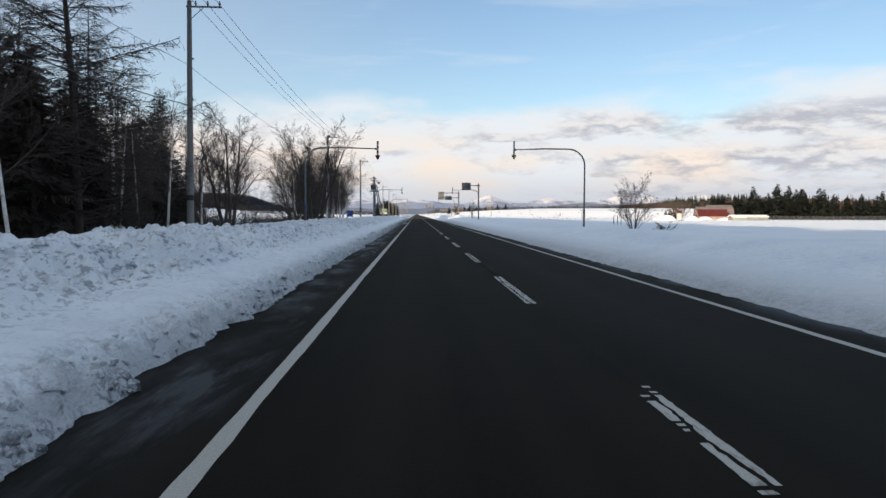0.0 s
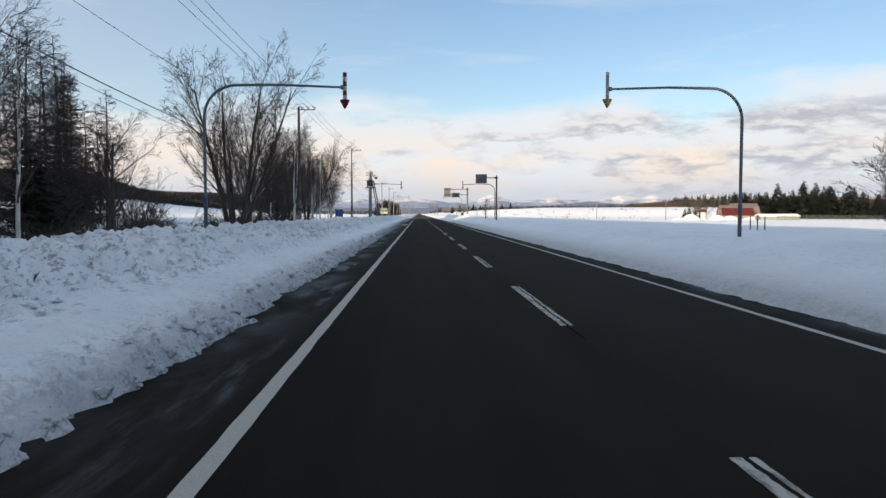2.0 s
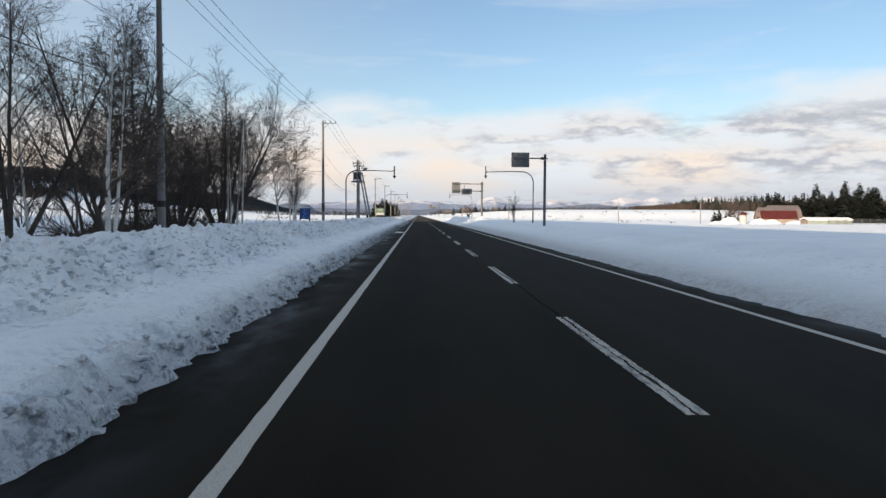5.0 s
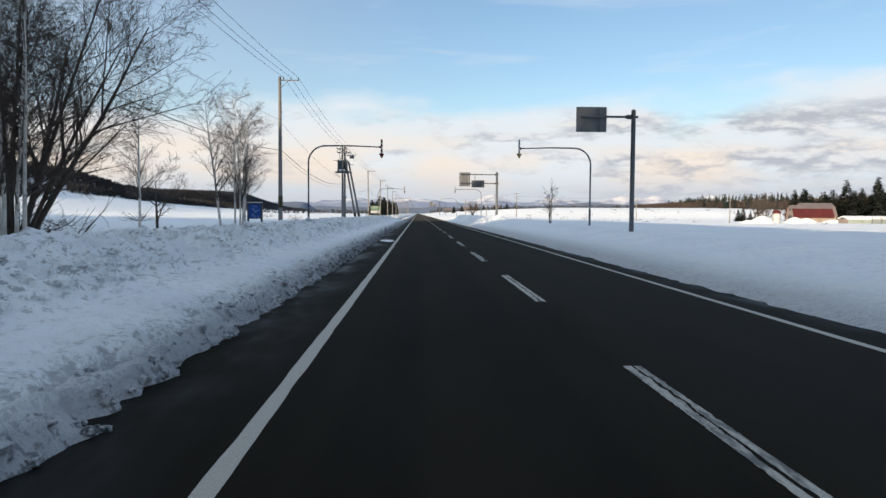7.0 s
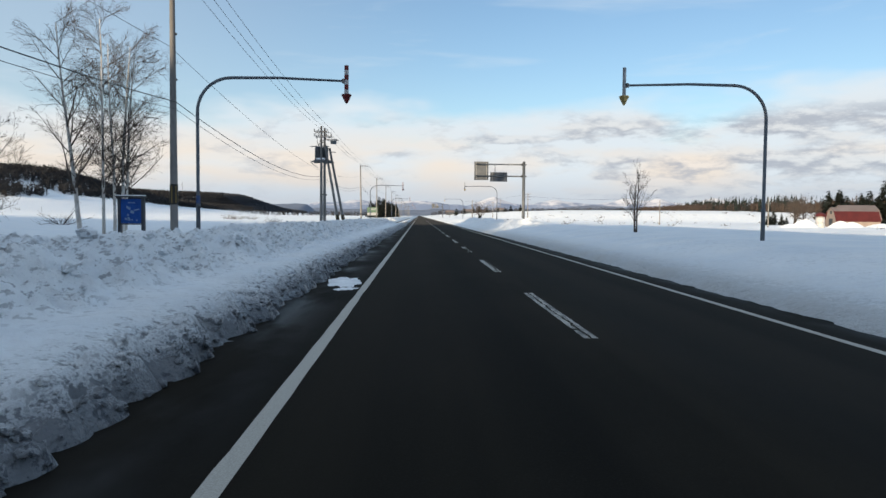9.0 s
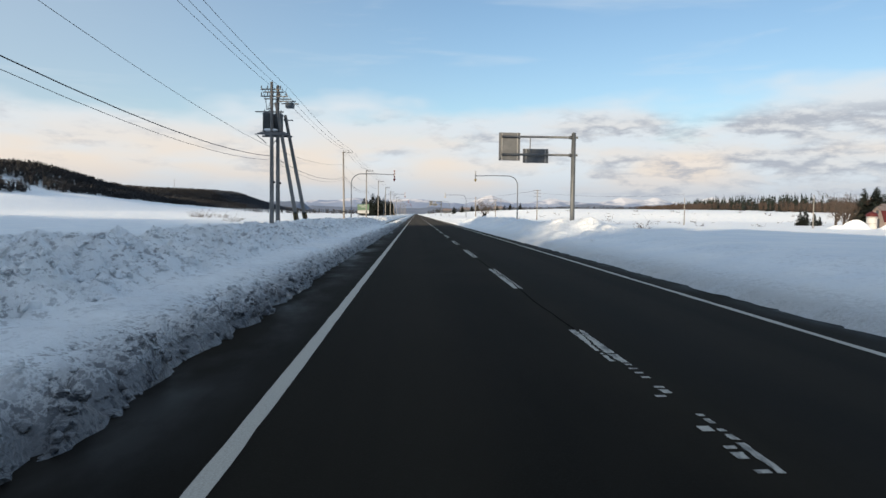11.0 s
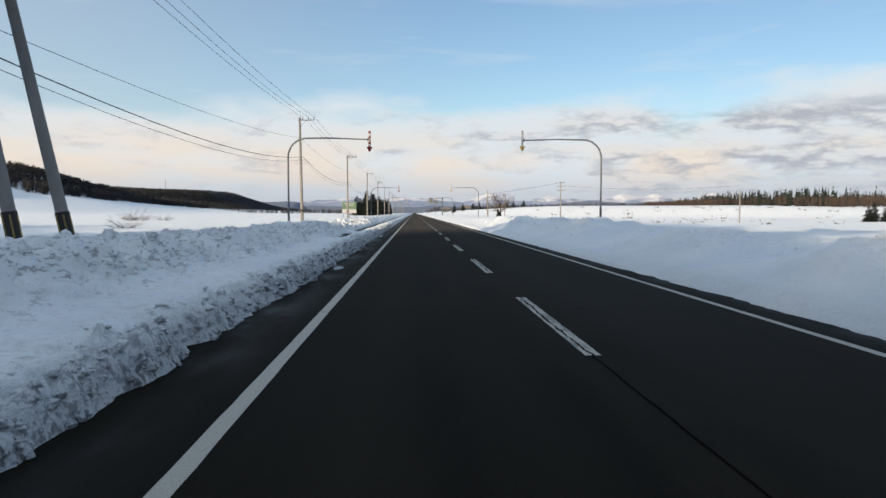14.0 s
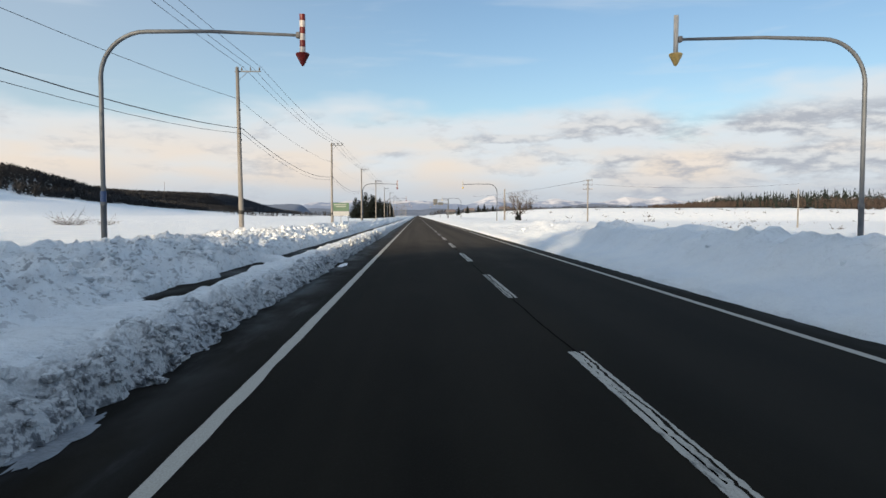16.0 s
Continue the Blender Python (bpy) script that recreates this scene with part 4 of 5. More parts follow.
# ---------------------------------------------------------------- notice board
def notice_board():
    root = thing("notice_board", (-14.55, 137.4, gz(-14.55, 137.4)), "dark wooden notice board with a blue picture and small roof", "notice board", turn=-4)
    for x in (-0.52, 0.52):
        part("leg", Shape().box((x, 0, 0.75), (0.13, 0.16, 2.1), 0.01), DARK_WOOD, root)
        part("foot", Shape().box((x, -0.16, 0.12), (0.15, 0.34, 0.3), 0.02), DARK_WOOD, root)
    board = part("board", Shape().box((0, 0, 1.22), (0.94, 0.06, 1.06), 0.008), POSTER_BLUE, root, "blue printed picture panel")
    rng = np.random.default_rng(8)
    shapes = [(rng.uniform(-0.36, 0.3), rng.uniform(0.78, 1.05), rng.uniform(0.05, 0.12), rng.uniform(0.04, 0.12), rng.uniform(-0.5, 0.5)) for k in range(8)]
    for x, z, w, h, tilt in shapes + [(0.02, 1.58, 0.30, 0.05, 0.0), (-0.12, 1.36, 0.20, 0.10, 0.5), (0.24, 1.28, 0.24, 0.05, -0.2), (0.05, 1.18, 0.16, 0.12, 0.3)]:
        part("picture", Shape().box((x, -0.034, z), (w, 0.006, h), 0.0, Matrix.Rotation(tilt, 4, "Y")), POSTER_LIGHT, board, "pale shape of the picture")
    part("shelf", Shape().box((0, -0.06, 0.66), (0.98, 0.16, 0.05), 0.006), DARK_WOOD, root)
    part("roof", Shape().box((0, -0.02, 1.84), (1.26, 0.34, 0.06), 0.012), DARK_WOOD, root)
    part("snow_cap", Shape().box((0, -0.02, 1.89), (1.18, 0.30, 0.05), 0.02), CLOD, root, "thin snow on the roof")


notice_board()


# ---------------------------------------------------------------- trees
def branch(shape, rng, start, direction, length, r0, r1, segs, sides, wander, lift):
    p = [np.array(start, float)]
    d = np.array(direction, float)
    for i in range(segs):
        d = d + rng.normal(0, wander, 3) + np.array((0, 0, lift))
        d /= np.linalg.norm(d)
        p.append(p[-1] + d * length / segs)
    shape.tube(p, np.linspace(r0, r1, segs + 1), sides, False)
    return np.array(p), d


def side_way(rng, d, angle):
    ref = rng.normal(0, 1, 3)
    s = np.cross(d, ref)
    s /= np.linalg.norm(s) + 1e-9
    return d * math.cos(angle) + s * math.sin(angle)


def ramify(rng, trunk, twigs, start, d, length, r, level, spec):
    """Grows one branch and its side branches. spec: per level (number, length ratio, angle, lift)."""
    last = level >= len(spec)
    shape = trunk if level <= 1 else twigs
    sides = (8, 6, 4, 3, 3, 3)[min(level, 5)]
    segs = (7, 6, 4, 3, 2, 2)[min(level, 5)]
    p, end = branch(shape, rng, start, d, length, r, max(r * (0.22 if not last else 0.5), 0.004), segs, sides, (0.022, 0.04, 0.05, 0.06, 0.08, 0.10)[min(level, 5)], spec[min(level, len(spec) - 1)][3])
    if last:
        return
    n, ratio, angle, lift, first = spec[level]
    for k in range(n):
        t = first + (1 - first) * (k + rng.uniform(0, 1)) / n
        i = min(int(t * segs), segs - 1)
        at = p[i] + (p[i + 1] - p[i]) * (t * segs - i)
        way = p[i + 1] - p[i]
        way /= np.linalg.norm(way)
        ramify(rng, trunk, twigs, at, side_way(rng, way, angle * rng.uniform(0.7, 1.25)), length * ratio * rng.uniform(0.65, 1.15) * (1.15 - 0.45 * t), max(r * (1 - 0.75 * t) * rng.uniform(0.36, 0.56), 0.0056), level + 1, spec)


def fit_height(height, *shapes):
    """Scales shapes that stand on z = 0 so that the topmost twig is at that height."""
    top = max(v[:, 2].max() for s in shapes for v in s.v)
    for s in shapes:
        s.v = [v * (height / top) for v in s.v]


def bare_tree(seed, stems, height, r, label, group, spread_out=0.25, bark=BARK, twig=TWIG, spec=None):
    """A leafless broadleaf tree with one or more stems from one foot."""
    rng = np.random.default_rng(seed)
    trunk, twigs = Shape(), Shape()
    spec = spec or [(13, 0.44, 0.60, 0.012, 0.24), (10, 0.44, 0.65, 0.004, 0.12), (7, 0.46, 0.70, 0.0, 0.12), (2, 0.60, 0.6, 0.0, 0.3)]
    for k in range(stems):
        a = 2 * math.pi * (k + rng.uniform(0, 0.6)) / stems
        lean = spread_out * rng.uniform(0.2, 1.35) if stems > 1 else rng.uniform(0, 0.06)
        d = np.array((math.cos(a) * lean, math.sin(a) * lean, 1.0))
        d /= np.linalg.norm(d)
        foot = np.array((math.cos(a) * r * 1.2, math.sin(a) * r * 1.2, -0.5)) if stems > 1 else np.array((0, 0, -0.5))
        ramify(rng, trunk, twigs, foot, d, height * rng.uniform(0.72, 1.0), r * rng.uniform(0.75, 1.1), 0, spec)
    fit_height(height, trunk, twigs)
    root = thing("bare_tree", (0, 0, 0), label, "tree", group)
    part("trunk", trunk, bark, root, smooth=True)
    part("crown", twigs, twig, root, "fine leafless twigs")
    return root


BIRCH_SPEC = [(24, 0.27, 0.85, 0.03, 0.22), (9, 0.46, 0.72, 0.01, 0.10), (7, 0.52, 0.75, -0.015, 0.10)]


def birch(seed, stems, height, r, label, lean=(0, 0)):
    rng = np.random.default_rng(seed)
    trunk, twigs, root = Shape(), Shape(), thing("birch", (0, 0, 0), label, "tree", "roadside birches")
    for k in range(stems):
        foot = np.array((rng.normal(0, 0.42), rng.normal(0, 0.5), -0.5)) if stems > 1 else np.array((0, 0, -0.5))
        d = np.array((lean[0] + rng.normal(0, 0.025), lean[1] + rng.normal(0, 0.025), 1.0))
        d /= np.linalg.norm(d)
        stem = Shape()
        ramify(rng, stem, twigs, foot, d, height * rng.uniform(0.82, 1.0), r * rng.uniform(0.8, 1.1), 0, BIRCH_SPEC)
        # first tube is the white stem, the rest of the heavier wood goes with the branches
        trunk.add(stem.v[0], stem.f[0])
        at = len(stem.v[0])
        for v, f in zip(stem.v[1:], stem.f[1:]):
            twigs.add(v, f - at)
            at += len(v)
    fit_height(height, trunk, twigs)
    part("trunk", trunk, BIRCH, root, "white birch bark with dark marks", smooth=True)
    part("crown", twigs, TWIG_LIGHT, root, "fine brown leafless twigs")
    return root


def larch(seed, height, r, label, reach=0.24, dense=1.0, low=0.12):
    """Straight trunk with level, slightly drooping whorls of bare branches."""
    rng = np.random.default_rng(seed)
    trunk, twigs = Shape(), Shape()
    p, _ = branch(trunk, rng, (0, 0, -0.5), (0, 0, 1), height + 0.5, r, 0.02, 9, 8, 0.012, 0.0)
    n = int(height * 5.2 * dense)
    for k in range(n):
        t = low + (1 - low) * (k + rng.uniform(0, 1)) / n
        i = min(int(t * 9), 8)
        at = p[i] + (p[i + 1] - p[i]) * (t * 9 - i)
        a = rng.uniform(0, 2 * math.pi)
        ln = height * reach * (1.05 - t) ** 0.7 * rng.uniform(0.6, 1.15)
        d = np.array((math.cos(a), math.sin(a), rng.uniform(-0.22, 0.12) + 0.45 * t))
        d /= np.linalg.norm(d)
        q, _ = branch(twigs, rng, at, d, ln, 0.018 + 0.028 * (1 - t), 0.009, 5, 4, 0.07, 0.035)
        for j in range(max(3, int(ln * 4.2 * dense))):
            u = rng.uniform(0.15, 1.0)
            i2 = min(int(u * 5), 4)
            at2 = q[i2] + (q[i2 + 1] - q[i2]) * (u * 5 - i2)
            side = rng.choice((-1, 1))
            dd = np.array((-math.sin(a) * side + math.cos(a) * 0.7, math.cos(a) * side + math.sin(a) * 0.7, rng.uniform(-0.5, 0.15)))
            dd /= np.linalg.norm(dd)
            q2, _ = branch(twigs, rng, at2, dd, ln * 0.30 * (1.2 - u) + 0.12, 0.012, 0.007, 2, 3, 0.12, 0.0)
            for m in range(2):
                branch(twigs, rng, q2[rng.integers(1, 3)], dd + rng.normal(0, 0.6, 3), 0.30, 0.009, 0.006, 1, 3, 0.1, 0.0)
    root = thing("larch", (0, 0, 0), label, "tree", "roadside larches")
    part("trunk", trunk, LARCH, root, smooth=True)
    part("crown", twigs, LARCH, root, "bare horizontal larch twigs")
    return root


def conifer(seed, height, r, label, group, reach=0.22, low=0.05, count=70, blades=26, material=NEEDLE, size=0.30):
    """Trunk with drooping boughs, each a spray of many narrow needle blades."""
    rng = np.random.default_rng(seed)
    trunk, crown = Shape(), Shape()
    trunk.tube([(0, 0, -0.5), (0, 0, height * 0.5), (0, 0, height)], [r, r * 0.6, 0.015], 7, False)
    verts, faces = [], []
    for k in range(count):
        t = low + (1 - low) * (k + rng.uniform(0, 1)) / count
        a = rng.uniform(0, 2 * math.pi)
        ln = height * reach * (1.06 - t) ** 0.8 * rng.uniform(0.55, 1.2) + 0.15
        out = np.array((math.cos(a), math.sin(a), 0.0))
        across = np.array((-math.sin(a), math.cos(a), 0.0))
        base = np.array((0, 0, t * height))
        droop = rng.uniform(0.15, 0.5)
        for j in range(blades):
            u = rng.uniform(0.08, 1.0)
            c = base + out * ln * u + np.array((0, 0, -droop * ln * u * u + 0.1 * ln * u))
            w = ln * size * (1.15 - u) + 0.06
            s = rng.choice((-1, 1))
            tip = c + across * s * w * rng.uniform(0.5, 1.3) + out * w * rng.uniform(0.3, 0.9) + np.array((0, 0, -w * rng.uniform(0.05, 0.7)))
            side = np.cross(tip - c, (0, 0, 1.0))
            side = side / (np.linalg.norm(side) + 1e-9) * (0.018 + 0.05 * w if size < 0.5 else 0.035 + 0.15 * w)
            i = len(verts)
            mid = (c + tip) / 2 + np.array((0, 0, 0.04))
            verts += [c, mid + side, tip, mid - side]
            faces.append((i, i + 1, i + 2, i + 3))
    crown.add(verts, faces)
    root = thing("conifer", (0, 0, 0), label, "tree", group)
    part("trunk", trunk, LARCH, root)
    part("crown", crown, material, root, "dark green needle boughs")
    return root


def woods(name, places, material, label, seed, conifer_share=0.2, hmin=8.0, hmax=13.0, blades=16, broad=0.035):
    rng = np.random.default_rng(seed)
    verts, faces = [], []
    xs, ys = np.array([p[0] for p in places]), np.array([p[1] for p in places])
    zs = ground_height(xs, ys)
    for x, y, z in zip(xs, ys, zs):
        h = rng.uniform(hmin, hmax)
        ever = rng.random() < conifer_share
        i = len(verts)
        verts += [(x - 0.15, y, z - 1), (x + 0.15, y, z - 1), (x, y, z + h)]
        faces.append((i, i + 1, i + 2))
        for k in range(blades):
            i = len(verts)
            a = rng.uniform(0, 2 * math.pi)
            if ever:
                t = rng.uniform(0.05, 1.0)
                r = (1.05 - t) * h * 0.20 + 0.2
                c = np.array((x, y, z + t * h))
                tip = c + np.array((math.cos(a) * r, math.sin(a) * r, -0.5 * r))
                wide = np.array((-math.sin(a), math.cos(a), 0)) * r * 0.5
                verts += [c + (0, 0, 0.1 * h), tip + wide, tip - wide]
            else:
                t = rng.uniform(0.04, 0.75)
                r = h * rng.uniform(0.12, 0.28)
                c = np.array((x, y, z + t * h))
                tip = c + np.array((math.cos(a) * r, math.sin(a) * r, h * rng.uniform(0.12, 0.28)))
                wide = np.array((-math.sin(a), math.cos(a), rng.uniform(-0.5, 0.5))) * h * broad
                verts += [c, tip + wide, tip - wide]
            faces.append((i, i + 1, i + 2))
    whole(name, Shape().add(verts, faces), material, label, "woods", kind="stuff")


def plant(root, x, y, turn=0.0, dz=0.0, scale=1.0):
    root.matrix_basis = pose(x, y, gz(x, y) + dz, 0, 0, turn)
    root.scale = (scale,) * 3
    return root


def plant_copy(root, x, y, turn, scale=1.0, dz=0.0):
    m = pose(x, y, gz(x, y) + dz, 0, 0, turn)
    ob = copy_thing(root, m)
    ob.scale = (scale,) * 3
    return ob


L_BARE = "leafless dark grey-brown broadleaf tree standing in snow"
G_BARE = "roadside bare trees"
LIGHT_SPEC = [(13, 0.42, 0.62, 0.012, 0.20), (11, 0.44, 0.68, 0.004, 0.10), (9, 0.48, 0.72, 0.0, 0.10)]
plant(bare_tree(101, 3, 7.0, 0.15, "leafless tree with three dark stems beside the pole", G_BARE, 0.25), -11.7, 40.6)
plant(bare_tree(102, 7, 7.9, 0.13, "large leafless tree with several dark spreading stems", G_BARE, 0.42, spec=[(9, 0.50, 0.50, 0.012, 0.22), (8, 0.44, 0.60, 0.004, 0.12), (6, 0.44, 0.68, 0.0, 0.12), (2, 0.60, 0.6, 0.0, 0.3)]), -9.4, 54.6)
plant(bare_tree(103, 1, 8.8, 0.30, L_BARE, G_BARE, 0.18), -24.2, 77.2)
big = plant(bare_tree(104, 10, 12.2, 0.15, "large leafless tree of many spreading stems on the bank", G_BARE, 0.45), -14.6, 105.2)
plant_copy(big, -17.6, 106.0, 140, 0.85)
plant_copy(big, -15.0, 97.5, 250, 0.62)
clump = plant(bare_tree(105, 4, 10.4, 0.125, L_BARE, G_BARE, 0.34, spec=LIGHT_SPEC), -16.0, 84.3)
plant(bare_tree(106, 1, 6.3, 0.17, "small leafless dark tree with a round forked crown", G_BARE, 0.30, spec=[(8, 0.85, 0.75, 0.04, 0.22), (8, 0.5, 0.7, 0.02, 0.12), (7, 0.5, 0.75, 0.0, 0.1), (3, 0.6, 0.7, 0.0, 0.2)]), -23.2, 140.8)
sapling = plant(bare_tree(107, 1, 3.6, 0.04, "thin leafless sapling in the snow", "saplings", spec=[(8, 0.5, 0.5, 0.04, 0.3), (4, 0.5, 0.5, 0.03, 0.3)]), -12.8, 82.3)
bush = bare_tree(108, 5, 5.2, 0.07, "small leafless thicket tree behind the road bank", G_BARE, 0.40, spec=[(6, 0.55, 0.6, 0.02, 0.15), (5, 0.5, 0.6, 0.02, 0.15), (4, 0.5, 0.6, 0.0, 0.2)])
plant(bush, -40, 111)
plant_copy(clump, -14.4, 88.5, 130, 0.95)
plant_copy(clump, -17.5, 93.0, 200, 0.85)
plant(bare_tree(109, 1, 7.0, 0.22, "leafless tree with one thick dark trunk", G_BARE, spec=[(12, 0.55, 0.70, 0.03, 0.25), (8, 0.5, 0.7, 0.01, 0.12), (7, 0.5, 0.75, 0.0, 0.1), (3, 0.6, 0.7, 0.0, 0.2)]), -17.9, 63.0)
plant_copy(sapling, -15.5, 47.0, 40, 1.2)
for i, (x, y, k) in enumerate(((-37, 118, 1.0), (-47, 132, 1.1), (-33, 104, 0.8), (-44, 140, 1.0), (-36, 92, 0.9), (-26, 70, 0.8), (-29, 84, 0.9), (-52, 150, 1.2), (-40, 128, 0.8), (-18, 106, 0.7), (-20, 109, 0.7), (-22, 113, 0.8), (-17.5, 111, 0.5), (-25, 117, 0.8), (-15, 58.5, 0.7), (-20, 51, 0.8), (-13.2, 43, 0.6), (-31, 126, 0.6))):
    plant_copy(bush, x, y, 57 * i, k)

plant(birch(201, 1, 13.0, 0.075, "single slender white birch without leaves", (-0.20, 0)), -15.4, 27.3)
plant(birch(202, 1, 12.0, 0.13, "slender leaning white birch without leaves", (-0.16, 0.02)), -17.7, 139.6)
b_many = plant(birch(203, 4, 11.6, 0.10, "group of slender white birch stems from one stool"), -16.0, 140.4)
b_tall = plant(birch(204, 1, 11.0, 0.13, "tall white birch with open leafless crown"), -21.0, 131.6)
plant(birch(205, 2, 8.6, 0.085, "pair of slender white birch stems by the pole", (-0.01, 0.0)), -12.0, 82.4)
plant_copy(b_many, -13.6, 103.2, 80, 0.75)
for i, (x, y, k) in enumerate(((-17.5, 40.0, 1.0), (-19.0, 44.5, 0.9), (-16.6, 52.0, 0.8), (-22.0, 55.0, 0.9), (-15.9, 85.2, 0.6), (-21.0, 36.0, 1.0), (-17.0, 46.5, 0.85), (-15.6, 91.0, 0.7))):
    plant_copy(b_tall, x, y, 70 * i + 20, k)

lar = plant(larch(301, 15.5, 0.24, "tall dark larch with bare level branches", 0.40, 1.9, 0.05), -16.3, 33.8)
plant_copy(lar, -20.5, 29.5, 100, 0.9)
plant_copy(lar, -21.5, 38.5, 200, 0.75)
plant_copy(lar, -26.5, 44.0, 300, 0.9)
lar2 = plant(larch(302, 16.0, 0.19, "dark larch with bare level branches", 0.22, 1.7), -38, 94)
for i, (x, y, k) in enumerate(((-40, 101, 1.0), (-41.5, 107, 1.05), (-43, 114, 0.95), (-44.5, 121, 1.0), (-36, 87, 0.9), (-15.6, 94.0, 0.62), (-33, 78, 0.95), (-30, 66, 1.0), (-27, 58, 1.1), (-34, 71, 1.0), (-27, 74, 0.85), (-29, 80, 0.95), (-31.5, 86, 0.9), (-34, 91, 1.0), (-25, 68, 0.8), (-37, 97, 0.95), (-30, 90, 0.8))):
    plant_copy(lar2, x, y, 49 * i + 10, k)
spr = plant(conifer(401, 9.0, 0.16, "dark evergreen with drooping boughs in the roadside wood", "roadside evergreens", 0.36, 0.12, 120, 74), -19.5, 32.6)
for i, (x, y, k) in enumerate(((-18.4, 38.6, 0.80), (-16.2, 30.2, 0.75), (-20.5, 41, 0.95), (-24, 38, 1.15), (-22, 44, 0.8), (-26, 48, 1.0), (-29, 42, 1.1), (-18.5, 27, 0.85), (-24, 30, 1.1), (-30, 55, 1.0), (-33, 63, 0.9), (-36, 72, 1.0), (-29, 34, 1.2), (-23, 50, 0.75), (-19.5, 53, 0.7), (-23, 58, 1.0), (-26, 64, 1.0), (-21.5, 62, 0.65), (-17.5, 36.5, 0.85), (-19.2, 34.6, 1.0), (-21.5, 40, 1.1), (-30, 82, 0.6), (-27, 76, 0.5), (-33, 90, 0.65), (-36, 99, 0.6), (-25, 69, 0.5))):
    plant_copy(spr, x, y, 61 * i, k)


def brushwood(seed, n, length):
    rng = np.random.default_rng(seed)
    s = Shape()
    for k in range(n):
        a = rng.uniform(0, 2 * math.pi)
        d = np.array((math.cos(a), math.sin(a), rng.uniform(0.0, 0.7)))
        p, _ = branch(s, rng, (rng.normal(0, 0.04), rng.normal(0, 0.04), -0.15), d / np.linalg.norm(d), length * rng.uniform(0.5, 1.1), 0.022, 0.007, 5, 4, 0.16, 0.02)
        for j in range(5):
            branch(s, rng, p[rng.integers(1, 5)], d + rng.normal(0, 0.5, 3), length * 0.35, 0.010, 0.005, 3, 3, 0.15, 0.02)
    return whole("brushwood", s, TWIG, "tangle of low bare twigs poking out of the snow", "shrub", "low brush")


br = plant(brushwood(31, 16, 2.2), -14.5, 99.5)
for i, (x, y, s) in enumerate(((-12.6, 104.5, 1.0), (-12.2, 57.0, 1.0), (-13.5, 60.5, 1.1), (-15.5, 78.0, 1.0), (-18, 107, 1.2), (-15, 45, 0.9), (-14.0, 31, 0.9), (-16, 29, 1.0), (-18, 48, 1.0), (-22, 71, 1.2), (-21, 85, 1.1), (-24, 110, 1.3), (-19, 117, 0.7), (-35, 150, 1.2), (-44, 190, 1.6), (-28, 232, 0.9))):
    plant_copy(br, x, y, 77 * i, s)

thick = plant(brushwood(33, 70, 2.6), -16.5, 103.5)
for i, (x, y, s) in enumerate(((-18.5, 106, 1.1), (-15.2, 105.5, 0.9), (-20.5, 109, 1.1), (-17, 109.5, 0.9), (-22.5, 113, 1.1), (-19, 100, 1.0), (-24, 105, 1.2), (-17.5, 98, 0.9), (-14.8, 60, 0.8), (-19, 66, 1.0), (-23, 72, 1.0), (-27, 90, 1.2), (-30, 98, 1.2), (-33, 107, 1.2), (-17, 55, 0.9))):
    plant_copy(thick, x, y, 83 * i, s)

# right-hand side
R_SPEC = [(9, 0.62, 0.75, 0.05, 0.12), (6, 0.5, 0.6, 0.04, 0.2), (5, 0.5, 0.6, 0.03, 0.2), (3, 0.5, 0.5, 0.02, 0.3)]
plant(bare_tree(501, 4, 3.4, 0.055, "low wide leafless tree standing in the roadside snow", "field trees", 0.5, BARK, TWIG_LIGHT, R_SPEC), 10.5, 42.9, dz=-0.05)
plant(bare_tree(502, 2, 3.9, 0.07, "young leafless tree with upright branches", "field trees", 0.10, BARK, TWIG_LIGHT, [(12, 0.42, 0.45, 0.04, 0.25), (5, 0.5, 0.5, 0.04, 0.3), (3, 0.5, 0.5, 0.03, 0.3)]), 9.3, 143.2)
round_tree = plant(bare_tree(503, 1, 5.6, 0.42, "round-crowned leafless tree beside the far road", "field trees", 0.0, BARK, TWIG_LIGHT, [(13, 1.1, 0.85, 0.05, 0.22), (9, 0.5, 0.7, 0.03, 0.15), (7, 0.5, 0.7, 0.02, 0.15), (4, 0.6, 0.6, 0.0, 0.2)]), 16.5, 316)
rng = np.random.default_rng(66)
plant_copy(round_tree, 119, 328, 70, 1.95)
plant_copy(round_tree, 125, 334, 190, 1.5)
rs = plant(brushwood(32, 9, 0.9), 12.6, 175.5)
for i, (x, y, s) in enumerate(((11.6, 41.0, 1.0), (13.0, 44.2, 1.0), (18, 262, 0.9), (30, 280, 1.0), (44, 300, 1.2), (60, 330, 1.2), (75, 352, 1.3), (90, 372, 1.3), (26, 330, 1.0), (52, 372, 1.2))):
    plant_copy(rs, x, y, 50 * i, s)


for k in range(46):
    plant_copy(rs, 55 + 190 * rng.random(), 470 + 55 * rng.random(), rng.uniform(0, 360), rng.uniform(1.2, 2.6))
for k in range(34):
    t = rng.random()
    plant_copy(rs, 24 + 130 * t + rng.normal(0, 4), 275 + 160 * rng.random(), rng.uniform(0, 360), rng.uniform(0.8, 2.0))
for x, y, k in ((-50, 292, 1.5), (-53, 296, 1.3), (-47, 296, 1.0)):
    plant_copy(br, x, y, 40 * k, k)


